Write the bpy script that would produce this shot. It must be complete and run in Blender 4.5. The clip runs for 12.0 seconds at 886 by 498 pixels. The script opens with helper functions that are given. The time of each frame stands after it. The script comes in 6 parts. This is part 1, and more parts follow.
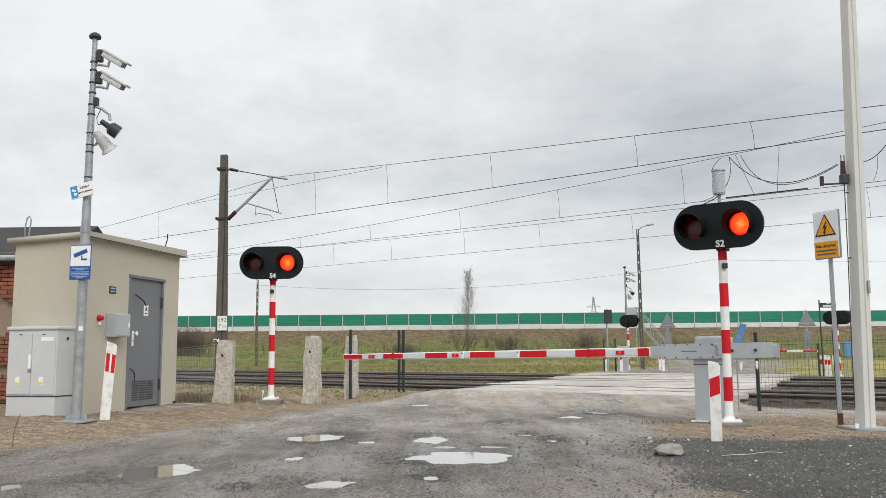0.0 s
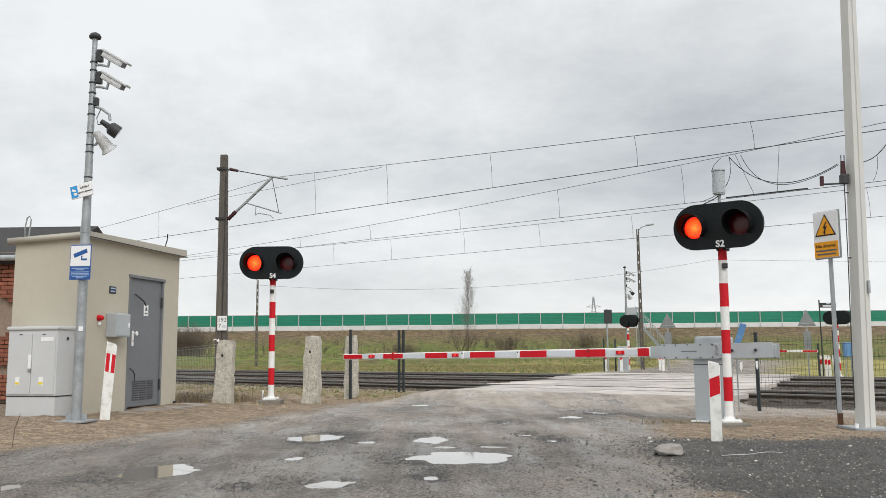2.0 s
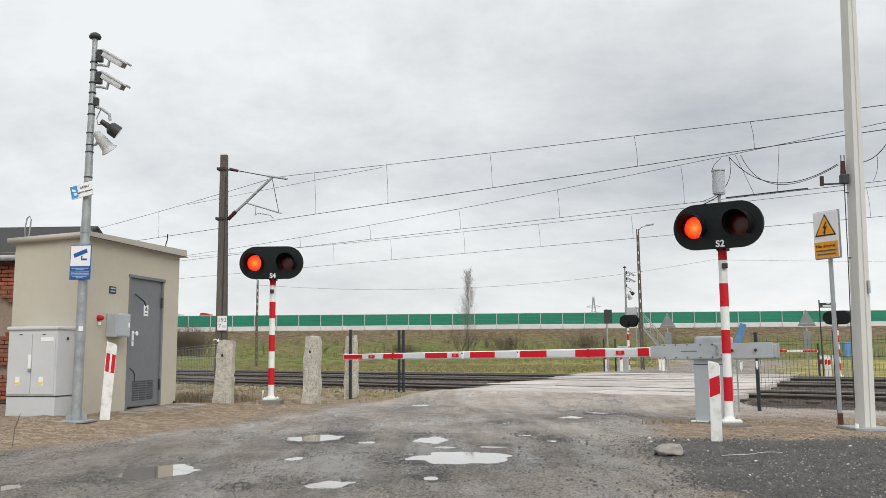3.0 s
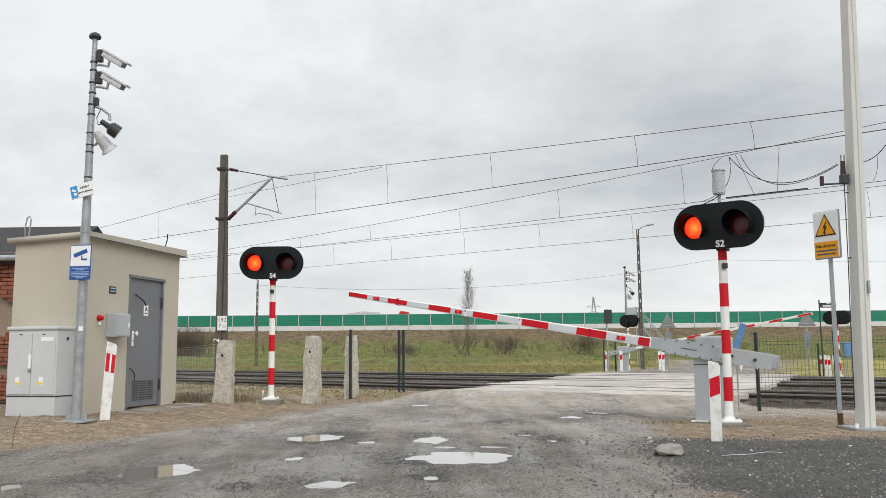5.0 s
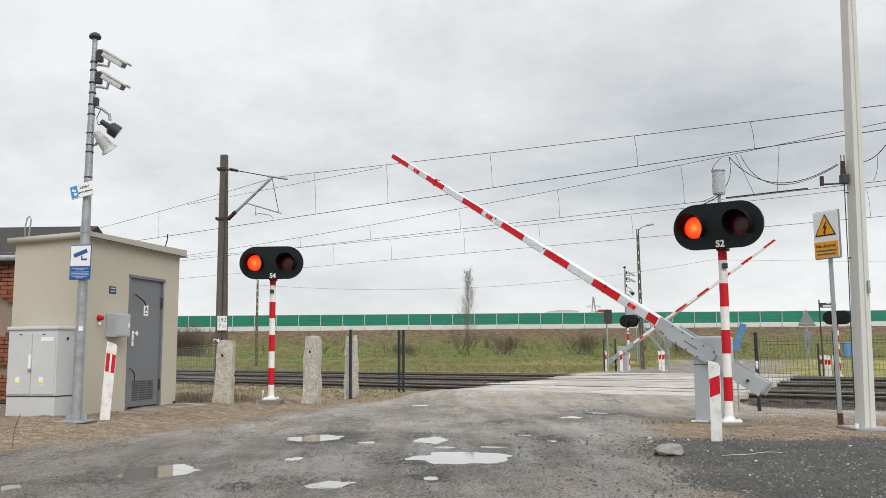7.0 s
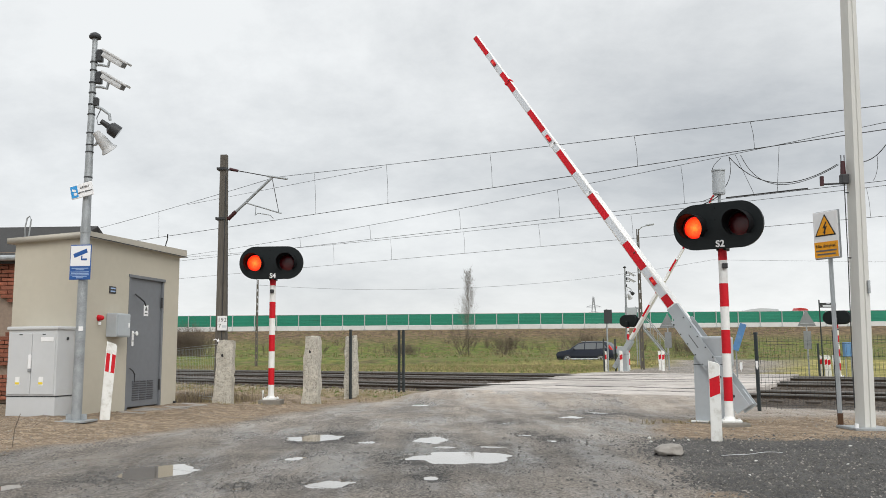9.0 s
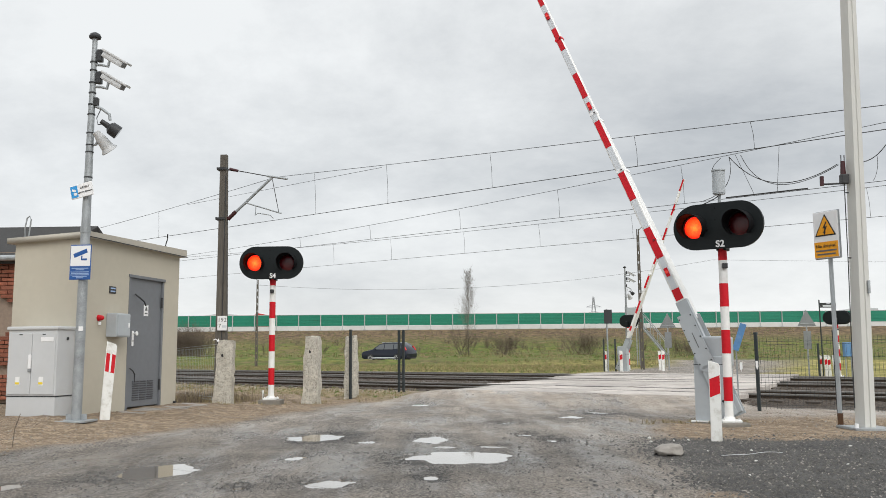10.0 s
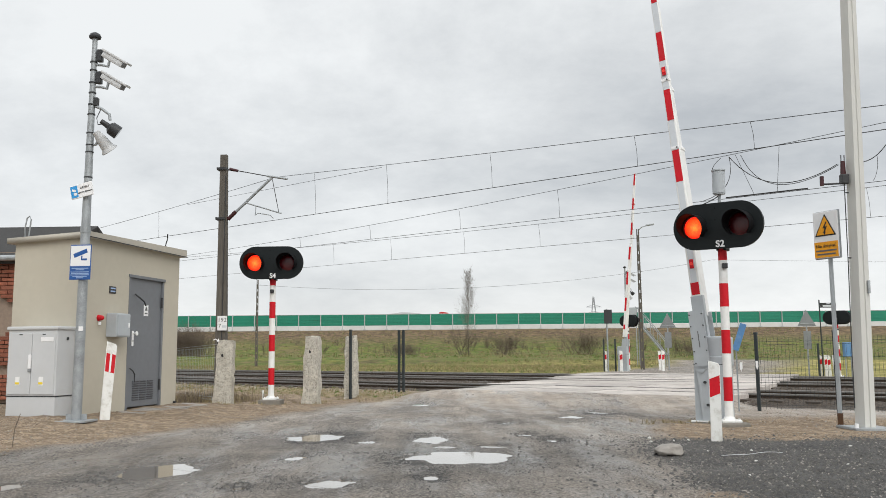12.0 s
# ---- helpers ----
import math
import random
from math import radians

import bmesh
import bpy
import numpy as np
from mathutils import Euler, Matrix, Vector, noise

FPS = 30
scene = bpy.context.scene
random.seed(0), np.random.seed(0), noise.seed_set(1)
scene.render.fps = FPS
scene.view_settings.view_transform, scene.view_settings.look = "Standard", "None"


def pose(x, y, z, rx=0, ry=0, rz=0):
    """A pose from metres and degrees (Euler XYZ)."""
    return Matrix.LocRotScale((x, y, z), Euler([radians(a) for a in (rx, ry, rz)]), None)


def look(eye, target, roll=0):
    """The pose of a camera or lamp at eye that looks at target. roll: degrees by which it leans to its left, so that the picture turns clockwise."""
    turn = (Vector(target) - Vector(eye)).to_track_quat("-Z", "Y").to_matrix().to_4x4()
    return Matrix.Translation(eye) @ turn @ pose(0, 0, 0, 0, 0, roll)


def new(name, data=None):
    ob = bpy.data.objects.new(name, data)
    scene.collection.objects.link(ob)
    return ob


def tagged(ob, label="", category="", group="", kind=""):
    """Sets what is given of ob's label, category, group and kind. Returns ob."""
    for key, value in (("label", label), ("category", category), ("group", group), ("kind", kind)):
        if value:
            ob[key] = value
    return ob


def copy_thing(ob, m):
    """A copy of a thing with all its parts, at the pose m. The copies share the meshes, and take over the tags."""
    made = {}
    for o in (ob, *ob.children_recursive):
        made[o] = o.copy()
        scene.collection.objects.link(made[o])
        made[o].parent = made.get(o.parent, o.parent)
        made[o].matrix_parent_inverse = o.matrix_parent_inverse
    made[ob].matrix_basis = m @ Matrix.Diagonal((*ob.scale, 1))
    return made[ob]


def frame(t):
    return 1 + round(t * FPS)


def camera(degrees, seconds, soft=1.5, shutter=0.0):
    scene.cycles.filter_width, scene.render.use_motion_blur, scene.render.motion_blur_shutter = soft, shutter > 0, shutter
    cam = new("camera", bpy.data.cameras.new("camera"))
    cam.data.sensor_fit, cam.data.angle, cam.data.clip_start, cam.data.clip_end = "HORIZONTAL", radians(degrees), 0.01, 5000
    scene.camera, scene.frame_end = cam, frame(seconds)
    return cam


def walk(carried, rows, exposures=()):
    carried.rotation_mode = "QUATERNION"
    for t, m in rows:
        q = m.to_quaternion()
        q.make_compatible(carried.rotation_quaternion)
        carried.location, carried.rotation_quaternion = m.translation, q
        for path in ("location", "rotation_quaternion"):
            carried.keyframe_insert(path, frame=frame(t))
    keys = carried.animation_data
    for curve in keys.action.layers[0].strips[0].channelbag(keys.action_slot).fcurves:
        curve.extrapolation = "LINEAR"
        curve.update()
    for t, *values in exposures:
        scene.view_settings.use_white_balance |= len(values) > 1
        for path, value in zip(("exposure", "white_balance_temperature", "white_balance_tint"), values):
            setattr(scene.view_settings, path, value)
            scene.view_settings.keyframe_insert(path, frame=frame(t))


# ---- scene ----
cam = camera(55.98, 12.0, soft=0.5)
EYE = (0.0, 0.0, 0.95)
AIM = (0.0, 10.0, 0.95 + 10.0 * math.tan(radians(7.15)))
walk(cam, [(0.0, look(EYE, AIM, -0.48)), (12.0, look(EYE, AIM, -0.48))], [(0.0, 0.0), (12.0, 0.0)])

# ---- sky and sun ----
SUN_EL, SUN_AZ = 42.0, 158.0


def build_world():
    w = bpy.data.worlds.new("overcast_sky")
    scene.world = w
    w.use_nodes = True
    nt = w.node_tree
    nt.nodes.clear()
    N, L = nt.nodes.new, nt.links.new
    out, bg = N("ShaderNodeOutputWorld"), N("ShaderNodeBackground")
    sky = N("ShaderNodeTexSky")
    sky.sky_type, sky.sun_disc = "NISHITA", False
    sky.sun_elevation, sky.sun_rotation = radians(SUN_EL), radians(SUN_AZ)
    dim = N("ShaderNodeVectorMath")
    dim.operation = "SCALE"
    dim.inputs["Scale"].default_value = 0.1
    L(sky.outputs[0], dim.inputs[0])
    tc, sep = N("ShaderNodeTexCoord"), N("ShaderNodeSeparateXYZ")
    L(tc.outputs["Generated"], sep.inputs[0])
    # the cloud deck is a plane overhead: direction / (height + 0.30)
    zz = N("ShaderNodeMath"); zz.operation = "MAXIMUM"; zz.inputs[1].default_value = 0.0
    L(sep.outputs[2], zz.inputs[0])
    za = N("ShaderNodeMath"); za.operation = "ADD"; za.inputs[1].default_value = 0.30
    L(zz.outputs[0], za.inputs[0])
    dx = N("ShaderNodeMath"); dx.operation = "DIVIDE"
    L(sep.outputs[0], dx.inputs[0]); L(za.outputs[0], dx.inputs[1])
    dy = N("ShaderNodeMath"); dy.operation = "DIVIDE"
    L(sep.outputs[1], dy.inputs[0]); L(za.outputs[0], dy.inputs[1])
    cv = N("ShaderNodeCombineXYZ")
    L(dx.outputs[0], cv.inputs[0]); L(dy.outputs[0], cv.inputs[1])
    big = N("ShaderNodeTexNoise")
    big.inputs["Scale"].default_value, big.inputs["Detail"].default_value, big.inputs["Roughness"].default_value = 1.0, 10.0, 0.63
    off = N("ShaderNodeVectorMath"); off.operation = "ADD"; off.inputs[1].default_value = CLOUD_SHIFT
    L(cv.outputs[0], off.inputs[0]); L(off.outputs[0], big.inputs["Vector"])
    big.inputs["Distortion"].default_value = 0.12
    ramp = N("ShaderNodeValToRGB")
    e = ramp.color_ramp.elements
    e[0].position, e[0].color = 0.29, (0.505, 0.532, 0.558, 1)
    e[1].position, e[1].color = 0.62, (0.885, 0.905, 0.91, 1)
    ramp.color_ramp.elements.new(0.46).color = (0.70, 0.722, 0.735, 1)
    L(big.outputs[0], ramp.inputs[0])
    # brighter near the horizon, where the deck thins
    hor = N("ShaderNodeMapRange")
    hor.inputs["From Min"].default_value, hor.inputs["From Max"].default_value = 0.0, 0.20
    hor.inputs["To Min"].default_value, hor.inputs["To Max"].default_value = 0.55, 0.0
    L(zz.outputs[0], hor.inputs["Value"])
    lift = N("ShaderNodeMix"); lift.data_type = "RGBA"
    lift.inputs[7].default_value = (0.97, 0.975, 0.97, 1)
    L(hor.outputs[0], lift.inputs[0]); L(ramp.outputs[0], lift.inputs[6])
    mixn = N("ShaderNodeMix"); mixn.data_type = "RGBA"
    mixn.inputs[0].default_value = 0.93
    L(dim.outputs[0], mixn.inputs[6]); L(lift.outputs[2], mixn.inputs[7])
    L(mixn.outputs[2], bg.inputs[0])
    # an overcast sky is brighter towards the zenith
    zen = N("ShaderNodeMapRange"); zen.interpolation_type = "SMOOTHSTEP"
    zen.inputs["From Min"].default_value, zen.inputs["From Max"].default_value = 0.36, 0.95
    zen.inputs["To Min"].default_value, zen.inputs["To Max"].default_value = SKY_STRENGTH, SKY_STRENGTH * 2.1
    L(zz.outputs[0], zen.inputs["Value"]); L(zen.outputs[0], bg.inputs[1])
    L(bg.outputs[0], out.inputs[0])


CLOUD_SHIFT, SKY_STRENGTH = (14.227, 4.45, -1.6), 1.04
build_world()
sun = new("sun", bpy.data.lights.new("sun", "SUN"))
sun.data.energy, sun.data.angle, sun.data.color = 1.75, radians(40), (1.0, 0.97, 0.93)
_a, _e = radians(SUN_AZ), radians(SUN_EL)
sun.matrix_world = look((0, 0, 0), (-math.sin(_a) * math.cos(_e), -math.cos(_a) * math.cos(_e), -math.sin(_e)))

# ---- materials ----


def mat(name, color, rough=0.6, metal=0.0, vary=0.15, scale=6.0, bump=0.1, bscale=60.0, dirt=None, dirt_amount=0.0, spec=0.5, stretch=(1, 1, 1), each=0.0):
    """A worn surface: base colour with broad and fine noise, stains of a second colour, uneven gloss and fine relief."""
    m = bpy.data.materials.new(name)
    m.use_nodes = True
    nt = m.node_tree
    N, L = nt.nodes.new, nt.links.new
    b = nt.nodes["Principled BSDF"]
    b.inputs["Metallic"].default_value, b.inputs["Specular IOR Level"].default_value = metal, spec
    tc, info = N("ShaderNodeTexCoord"), N("ShaderNodeObjectInfo")
    mp = N("ShaderNodeMapping")
    mp.inputs["Scale"].default_value = stretch
    shift = N("ShaderNodeVectorMath"); shift.operation = "MULTIPLY_ADD"
    cmb = N("ShaderNodeCombineXYZ")
    for i in range(3):
        L(info.outputs["Random"], cmb.inputs[i])
    L(cmb.outputs[0], shift.inputs[0])
    shift.inputs[1].default_value = (17.0, 29.0, 11.0)
    L(tc.outputs["Object"], shift.inputs[2]); L(shift.outputs[0], mp.inputs[0])
    n1, n2 = N("ShaderNodeTexNoise"), N("ShaderNodeTexNoise")
    n1.inputs["Scale"].default_value, n1.inputs["Detail"].default_value = scale * 0.35, 4
    n2.inputs["Scale"].default_value, n2.inputs["Detail"].default_value = scale * 4, 5
    L(mp.outputs[0], n1.inputs["Vector"]); L(mp.outputs[0], n2.inputs["Vector"])
    add = N("ShaderNodeMath"); add.operation = "ADD"
    L(n1.outputs[0], add.inputs[0]); L(n2.outputs[0], add.inputs[1])
    mr = N("ShaderNodeMapRange")
    mr.inputs["From Min"].default_value, mr.inputs["From Max"].default_value = 0.6, 1.4
    mr.inputs["To Min"].default_value, mr.inputs["To Max"].default_value = 1 - vary, 1 + vary
    L(add.outputs[0], mr.inputs["Value"])
    mul = N("ShaderNodeVectorMath"); mul.operation = "SCALE"
    mul.inputs[0].default_value = color[:3]
    L(mr.outputs[0], mul.inputs["Scale"])
    last = mul.outputs[0]
    if each:
        er = N("ShaderNodeMapRange")
        er.inputs["To Min"].default_value, er.inputs["To Max"].default_value = 1 - each, 1 + each
        es = N("ShaderNodeVectorMath"); es.operation = "SCALE"
        L(info.outputs["Random"], er.inputs["Value"]); L(last, es.inputs[0]); L(er.outputs[0], es.inputs["Scale"])
        last = es.outputs[0]
    if dirt:
        n3 = N("ShaderNodeTexNoise")
        n3.inputs["Scale"].default_value, n3.inputs["Detail"].default_value, n3.inputs["Roughness"].default_value = scale, 8, 0.7
        L(mp.outputs[0], n3.inputs["Vector"])
        r3 = N("ShaderNodeMapRange")
        r3.inputs["From Min"].default_value, r3.inputs["From Max"].default_value = 0.5, 0.72
        r3.inputs["To Min"].default_value, r3.inputs["To Max"].default_value = 0.0, dirt_amount
        L(n3.outputs[0], r3.inputs["Value"])
        mx = N("ShaderNodeMix"); mx.data_type = "RGBA"
        mx.inputs[7].default_value = (*dirt, 1)
        L(r3.outputs[0], mx.inputs[0]); L(last, mx.inputs[6])
        last = mx.outputs[2]
    L(last, b.inputs["Base Color"])
    rr = N("ShaderNodeMapRange")
    rr.inputs["To Min"].default_value, rr.inputs["To Max"].default_value = max(0.02, rough - 0.1), min(1, rough + 0.1)
    L(n1.outputs[0], rr.inputs["Value"]); L(rr.outputs[0], b.inputs["Roughness"])
    if bump:
        nb, bp = N("ShaderNodeTexNoise"), N("ShaderNodeBump")
        nb.inputs["Scale"].default_value, nb.inputs["Detail"].default_value = bscale, 4
        bp.inputs["Strength"].default_value, bp.inputs["Distance"].default_value = bump, 0.01
        L(mp.outputs[0], nb.inputs["Vector"]); L(nb.outputs[0], bp.inputs["Height"]); L(bp.outputs[0], b.inputs["Normal"])
    return m


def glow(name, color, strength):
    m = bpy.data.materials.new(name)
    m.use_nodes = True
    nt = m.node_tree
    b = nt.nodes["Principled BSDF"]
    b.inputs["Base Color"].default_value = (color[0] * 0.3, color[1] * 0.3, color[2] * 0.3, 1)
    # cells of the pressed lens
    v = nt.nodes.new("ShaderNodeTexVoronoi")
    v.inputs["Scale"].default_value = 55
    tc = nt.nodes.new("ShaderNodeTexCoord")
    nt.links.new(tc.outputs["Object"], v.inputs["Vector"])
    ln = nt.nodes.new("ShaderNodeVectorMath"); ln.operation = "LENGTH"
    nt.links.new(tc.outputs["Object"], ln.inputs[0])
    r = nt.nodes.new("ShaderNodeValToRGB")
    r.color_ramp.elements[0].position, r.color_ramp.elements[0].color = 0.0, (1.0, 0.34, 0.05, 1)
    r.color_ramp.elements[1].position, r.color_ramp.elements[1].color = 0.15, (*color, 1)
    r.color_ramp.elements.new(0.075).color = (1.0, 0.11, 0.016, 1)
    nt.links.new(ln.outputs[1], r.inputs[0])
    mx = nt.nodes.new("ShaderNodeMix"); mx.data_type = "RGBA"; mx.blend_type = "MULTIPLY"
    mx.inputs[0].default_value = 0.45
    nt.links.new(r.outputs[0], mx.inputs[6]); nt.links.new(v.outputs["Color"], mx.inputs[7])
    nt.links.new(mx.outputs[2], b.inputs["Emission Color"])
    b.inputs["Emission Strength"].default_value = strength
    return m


M = {
    "render": mat("beige_render", (0.475, 0.44, 0.36), 0.85, vary=0.05, scale=2.5, bump=0.25, bscale=160, dirt=(0.38, 0.34, 0.27), dirt_amount=0.25),
    "fascia": mat("fascia_sheet", (0.42, 0.39, 0.33), 0.5, vary=0.06, bump=0.05),
    "door_grey": mat("grey_door_paint", (0.155, 0.165, 0.18), 0.45, vary=0.08, scale=3, bump=0.05),
    # shade of the vent slots put into a darker grey than the door
    "louvre": mat("shaded_louvre_grey", (0.085, 0.09, 0.10), 0.5),
    "clod": mat("brown_clods", (0.20, 0.152, 0.108), 0.95, vary=0.5, scale=5, bump=0.4),
    "frame_dark": mat("dark_frame", (0.035, 0.036, 0.038), 0.5, spec=0.35),
    "cab": mat("cabinet_plastic", (0.54, 0.55, 0.555), 0.55, vary=0.04, scale=3, bump=0.15, bscale=220, dirt=(0.42, 0.40, 0.36), dirt_amount=0.2),
    "sign_back": mat("sign_back_sheet", (0.20, 0.21, 0.215), 0.5, 0.3, vary=0.2, scale=8, bump=0.05),
    "galv": mat("galvanised_steel", (0.32, 0.34, 0.35), 0.48, 0.35, vary=0.38, scale=26, bump=0.08),
    "white": mat("white_paint", (0.78, 0.78, 0.76), 0.4, vary=0.06, scale=9, bump=0.08, dirt=(0.42, 0.40, 0.35), dirt_amount=0.35),
    "white_clean": mat("white_sheet", (0.80, 0.80, 0.80), 0.35, vary=0.03),
    "red": mat("red_paint", (0.56, 0.006, 0.016), 0.5, vary=0.14, scale=7, bump=0.05, spec=0.3, dirt=(0.40, 0.03, 0.03), dirt_amount=0.4),
    "reflect": mat("pale_reflective_sheet", (0.60, 0.63, 0.66), 0.35, vary=0.05, scale=20),
    "grey": mat("grey_steel_paint", (0.40, 0.43, 0.45), 0.42, vary=0.06, scale=4, bump=0.05, dirt=(0.30, 0.30, 0.28), dirt_amount=0.25),
    "black": mat("black_board", (0.008, 0.011, 0.012), 0.5, vary=0.2, scale=5, bump=0.08, spec=0.22),
    "black_in": mat("black_visor", (0.006, 0.006, 0.007), 0.7, vary=0.2, spec=0.15),
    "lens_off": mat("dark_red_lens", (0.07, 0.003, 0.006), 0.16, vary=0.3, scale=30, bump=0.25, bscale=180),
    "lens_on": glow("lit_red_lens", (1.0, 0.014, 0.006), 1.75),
    "lens_small": glow("lit_boom_lamp", (1.0, 0.06, 0.04), 0.7),
    "dark_steel": mat("dark_green_steel", (0.022, 0.029, 0.031), 0.5, vary=0.15),
    "rust": mat("rusty_steel", (0.12, 0.06, 0.03), 0.8, 0.2, vary=0.4, scale=30, bump=0.4),
    "rail_head": mat("worn_rail_head", (0.26, 0.245, 0.225), 0.42, 0.7, vary=0.12, scale=10),
    "rail_side": mat("rusty_rail", (0.075, 0.055, 0.040), 0.8, 0.1, vary=0.3, scale=20, bump=0.3),
    "sleeper": mat("weathered_sleeper", (0.06, 0.048, 0.038), 0.85, vary=0.3, scale=5, bump=0.5),
    "footing": mat("dirty_footing", (0.20, 0.185, 0.16), 0.9, vary=0.3, scale=8, bump=0.6, dirt=(0.09, 0.08, 0.065), dirt_amount=0.7),
    "ballast": mat("dark_brown_ballast", (0.085, 0.068, 0.054), 0.9, vary=0.5, scale=5, bump=0.4),
    "concrete": mat("old_concrete", (0.50, 0.47, 0.405), 0.9, vary=0.40, scale=42, bump=1.0, bscale=60, dirt=(0.07, 0.063, 0.05), dirt_amount=1.0),
    "slab": mat("crossing_concrete", (0.44, 0.40, 0.365), 0.75, vary=0.26, scale=4, bump=0.5, bscale=60, dirt=(0.18, 0.158, 0.142), dirt_amount=0.8, each=0.2),
    "white_conc": mat("pale_concrete_pole", (0.57, 0.565, 0.53), 0.75, vary=0.06, scale=3, bump=0.3, bscale=80, dirt=(0.42, 0.41, 0.38), dirt_amount=0.35, stretch=(1, 1, 0.25)),
    "pole_wood": mat("grey_brown_pole", (0.095, 0.084, 0.070), 0.85, vary=0.5, scale=9, bump=0.6, stretch=(1, 1, 0.08)),
    "cable": mat("black_cable", (0.02, 0.02, 0.022), 0.6, bump=0),
    "wire": mat("copper_wire", (0.035, 0.034, 0.033), 0.6, 0.2, bump=0, spec=0.3),
    "insul": mat("brown_insulator", (0.045, 0.008, 0.010), 0.25),
    "blue": mat("sign_blue", (0.012, 0.085, 0.30), 0.4, vary=0.06),
    "sky_blue": mat("sky_blue_film", (0.03, 0.28, 0.62), 0.4, vary=0.05),
    "blue_panel": mat("blue_panel", (0.10, 0.24, 0.46), 0.45, vary=0.15, dirt=(0.3, 0.35, 0.4), dirt_amount=0.3),
    "sticker_yellow": mat("sticker_yellow", (0.80, 0.62, 0.03), 0.4, vary=0.05),
    "yellow": mat("sign_yellow", (0.80, 0.34, 0.015), 0.4, vary=0.06),
    "ink": mat("black_ink", (0.012, 0.012, 0.012), 0.5, bump=0),
    "noise_green": mat("green_barrier_sheet", (0.007, 0.20, 0.12), 0.5, vary=0.10, scale=0.6, bump=0.05),
    "noise_post": mat("barrier_post_steel", (0.42, 0.44, 0.43), 0.6, vary=0.1, scale=1),
    "post_white": mat("stained_white_plastic", (0.76, 0.76, 0.73), 0.5, vary=0.06, scale=8, bump=0.15, dirt=(0.36, 0.33, 0.26), dirt_amount=0.75),
    "noise_white": mat("pale_barrier_concrete", (0.62, 0.62, 0.60), 0.7, vary=0.08, scale=0.8, dirt=(0.45, 0.45, 0.42), dirt_amount=0.4),
    "brick": mat("red_brick", (0.25, 0.085, 0.05), 0.9, vary=0.35, scale=3, bump=0.6, bscale=80, dirt=(0.16, 0.09, 0.06), dirt_amount=0.6, each=0.3),
    "mortar": mat("old_mortar", (0.26, 0.20, 0.155), 0.95, vary=0.2, scale=4, bump=0.6),
    "roof_felt": mat("black_roof_felt", (0.028, 0.027, 0.026), 0.85, vary=0.3, scale=4, bump=0.4),
    "bark": mat("grey_bark", (0.16, 0.135, 0.11), 0.95, vary=0.25, scale=2, bump=0),
    "twig": mat("brown_twig", (0.13, 0.10, 0.075), 0.95, vary=0.3, scale=0.4, bump=0),
    "dry": mat("dry_grass", (0.27, 0.22, 0.115), 0.95, vary=0.35, scale=3, bump=0),
    "blade": mat("green_grass", (0.11, 0.16, 0.035), 0.9, vary=0.35, scale=3, bump=0),
    "stone": mat("pale_stone", (0.27, 0.25, 0.225), 0.9, vary=0.35, scale=5, bump=0.4),
    "grit": mat("grey_grit", (0.15, 0.14, 0.13), 0.85, vary=0.5, scale=5, bump=0.4),
    "chip": mat("wet_black_chippings", (0.050, 0.049, 0.047), 0.55, vary=0.5, scale=5, bump=0.4),
    "poplar": mat("grey_poplar_twig", (0.20, 0.175, 0.15), 0.95, vary=0.25, scale=0.4, bump=0),
    "stone_dark": mat("dark_gravel", (0.085, 0.083, 0.080), 0.85, vary=0.5, scale=5, bump=0.4),
    "car_paint": mat("dark_blue_car_paint", (0.016, 0.020, 0.032), 0.08, 0.2, vary=0.05, bump=0),
    # base colour lifted to paint in the sky that the car windows reflect
    "glass_dark": mat("car_glass", (0.10, 0.108, 0.115), 0.03, vary=0.05, bump=0, spec=0.8),
    "tyre": mat("tyre_rubber", (0.02, 0.02, 0.02), 0.85),
    "alloy": mat("alloy_rim", (0.45, 0.46, 0.47), 0.3, 0.8),
    "car_red": mat("tail_lamp_plastic", (0.55, 0.02, 0.015), 0.2, bump=0),
    "truck_red": mat("lorry_red", (0.45, 0.025, 0.02), 0.4, bump=0),
    "bar": mat("unreadable_print", (0.30, 0.42, 0.62), 0.5, bump=0),
    "bar_grey": mat("grey_print", (0.12, 0.12, 0.12), 0.5, bump=0),
}


def water_material():
    m = bpy.data.materials.new("puddle_water")
    m.use_nodes = True
    b = m.node_tree.nodes["Principled BSDF"]
    n, bp, tc = (m.node_tree.nodes.new(k) for k in ("ShaderNodeTexNoise", "ShaderNodeBump", "ShaderNodeTexCoord"))
    n.inputs["Scale"].default_value = 9
    bp.inputs["Strength"].default_value, bp.inputs["Distance"].default_value = 0.02, 0.004
    m.node_tree.links.new(tc.outputs["Object"], n.inputs["Vector"])
    m.node_tree.links.new(n.outputs[0], bp.inputs["Height"])
    m.node_tree.links.new(bp.outputs[0], b.inputs["Normal"])
    b.inputs["Base Color"].default_value = (0.17, 0.135, 0.095, 1)
    b.inputs["Roughness"].default_value, b.inputs["IOR"].default_value = 0.05, 1.33
    b.inputs["Coat Weight"].default_value, b.inputs["Coat Roughness"].default_value = 1.0, 0.01
    return m


M["water"] = water_material()

# ---- small builders ----


def part(name, bm, material, parent=None, label="", smooth=False):
    me = bpy.data.meshes.new(name)
    bmesh.ops.recalc_face_normals(bm, faces=bm.faces)
    bm.to_mesh(me)
    bm.free()
    me.materials.append(M[material])
    if smooth:
        me.shade_smooth()
        me.set_sharp_from_angle(angle=radians(38))
    ob = new(name, me)
    ob.parent = parent
    if label:
        tagged(ob, label)
    return ob


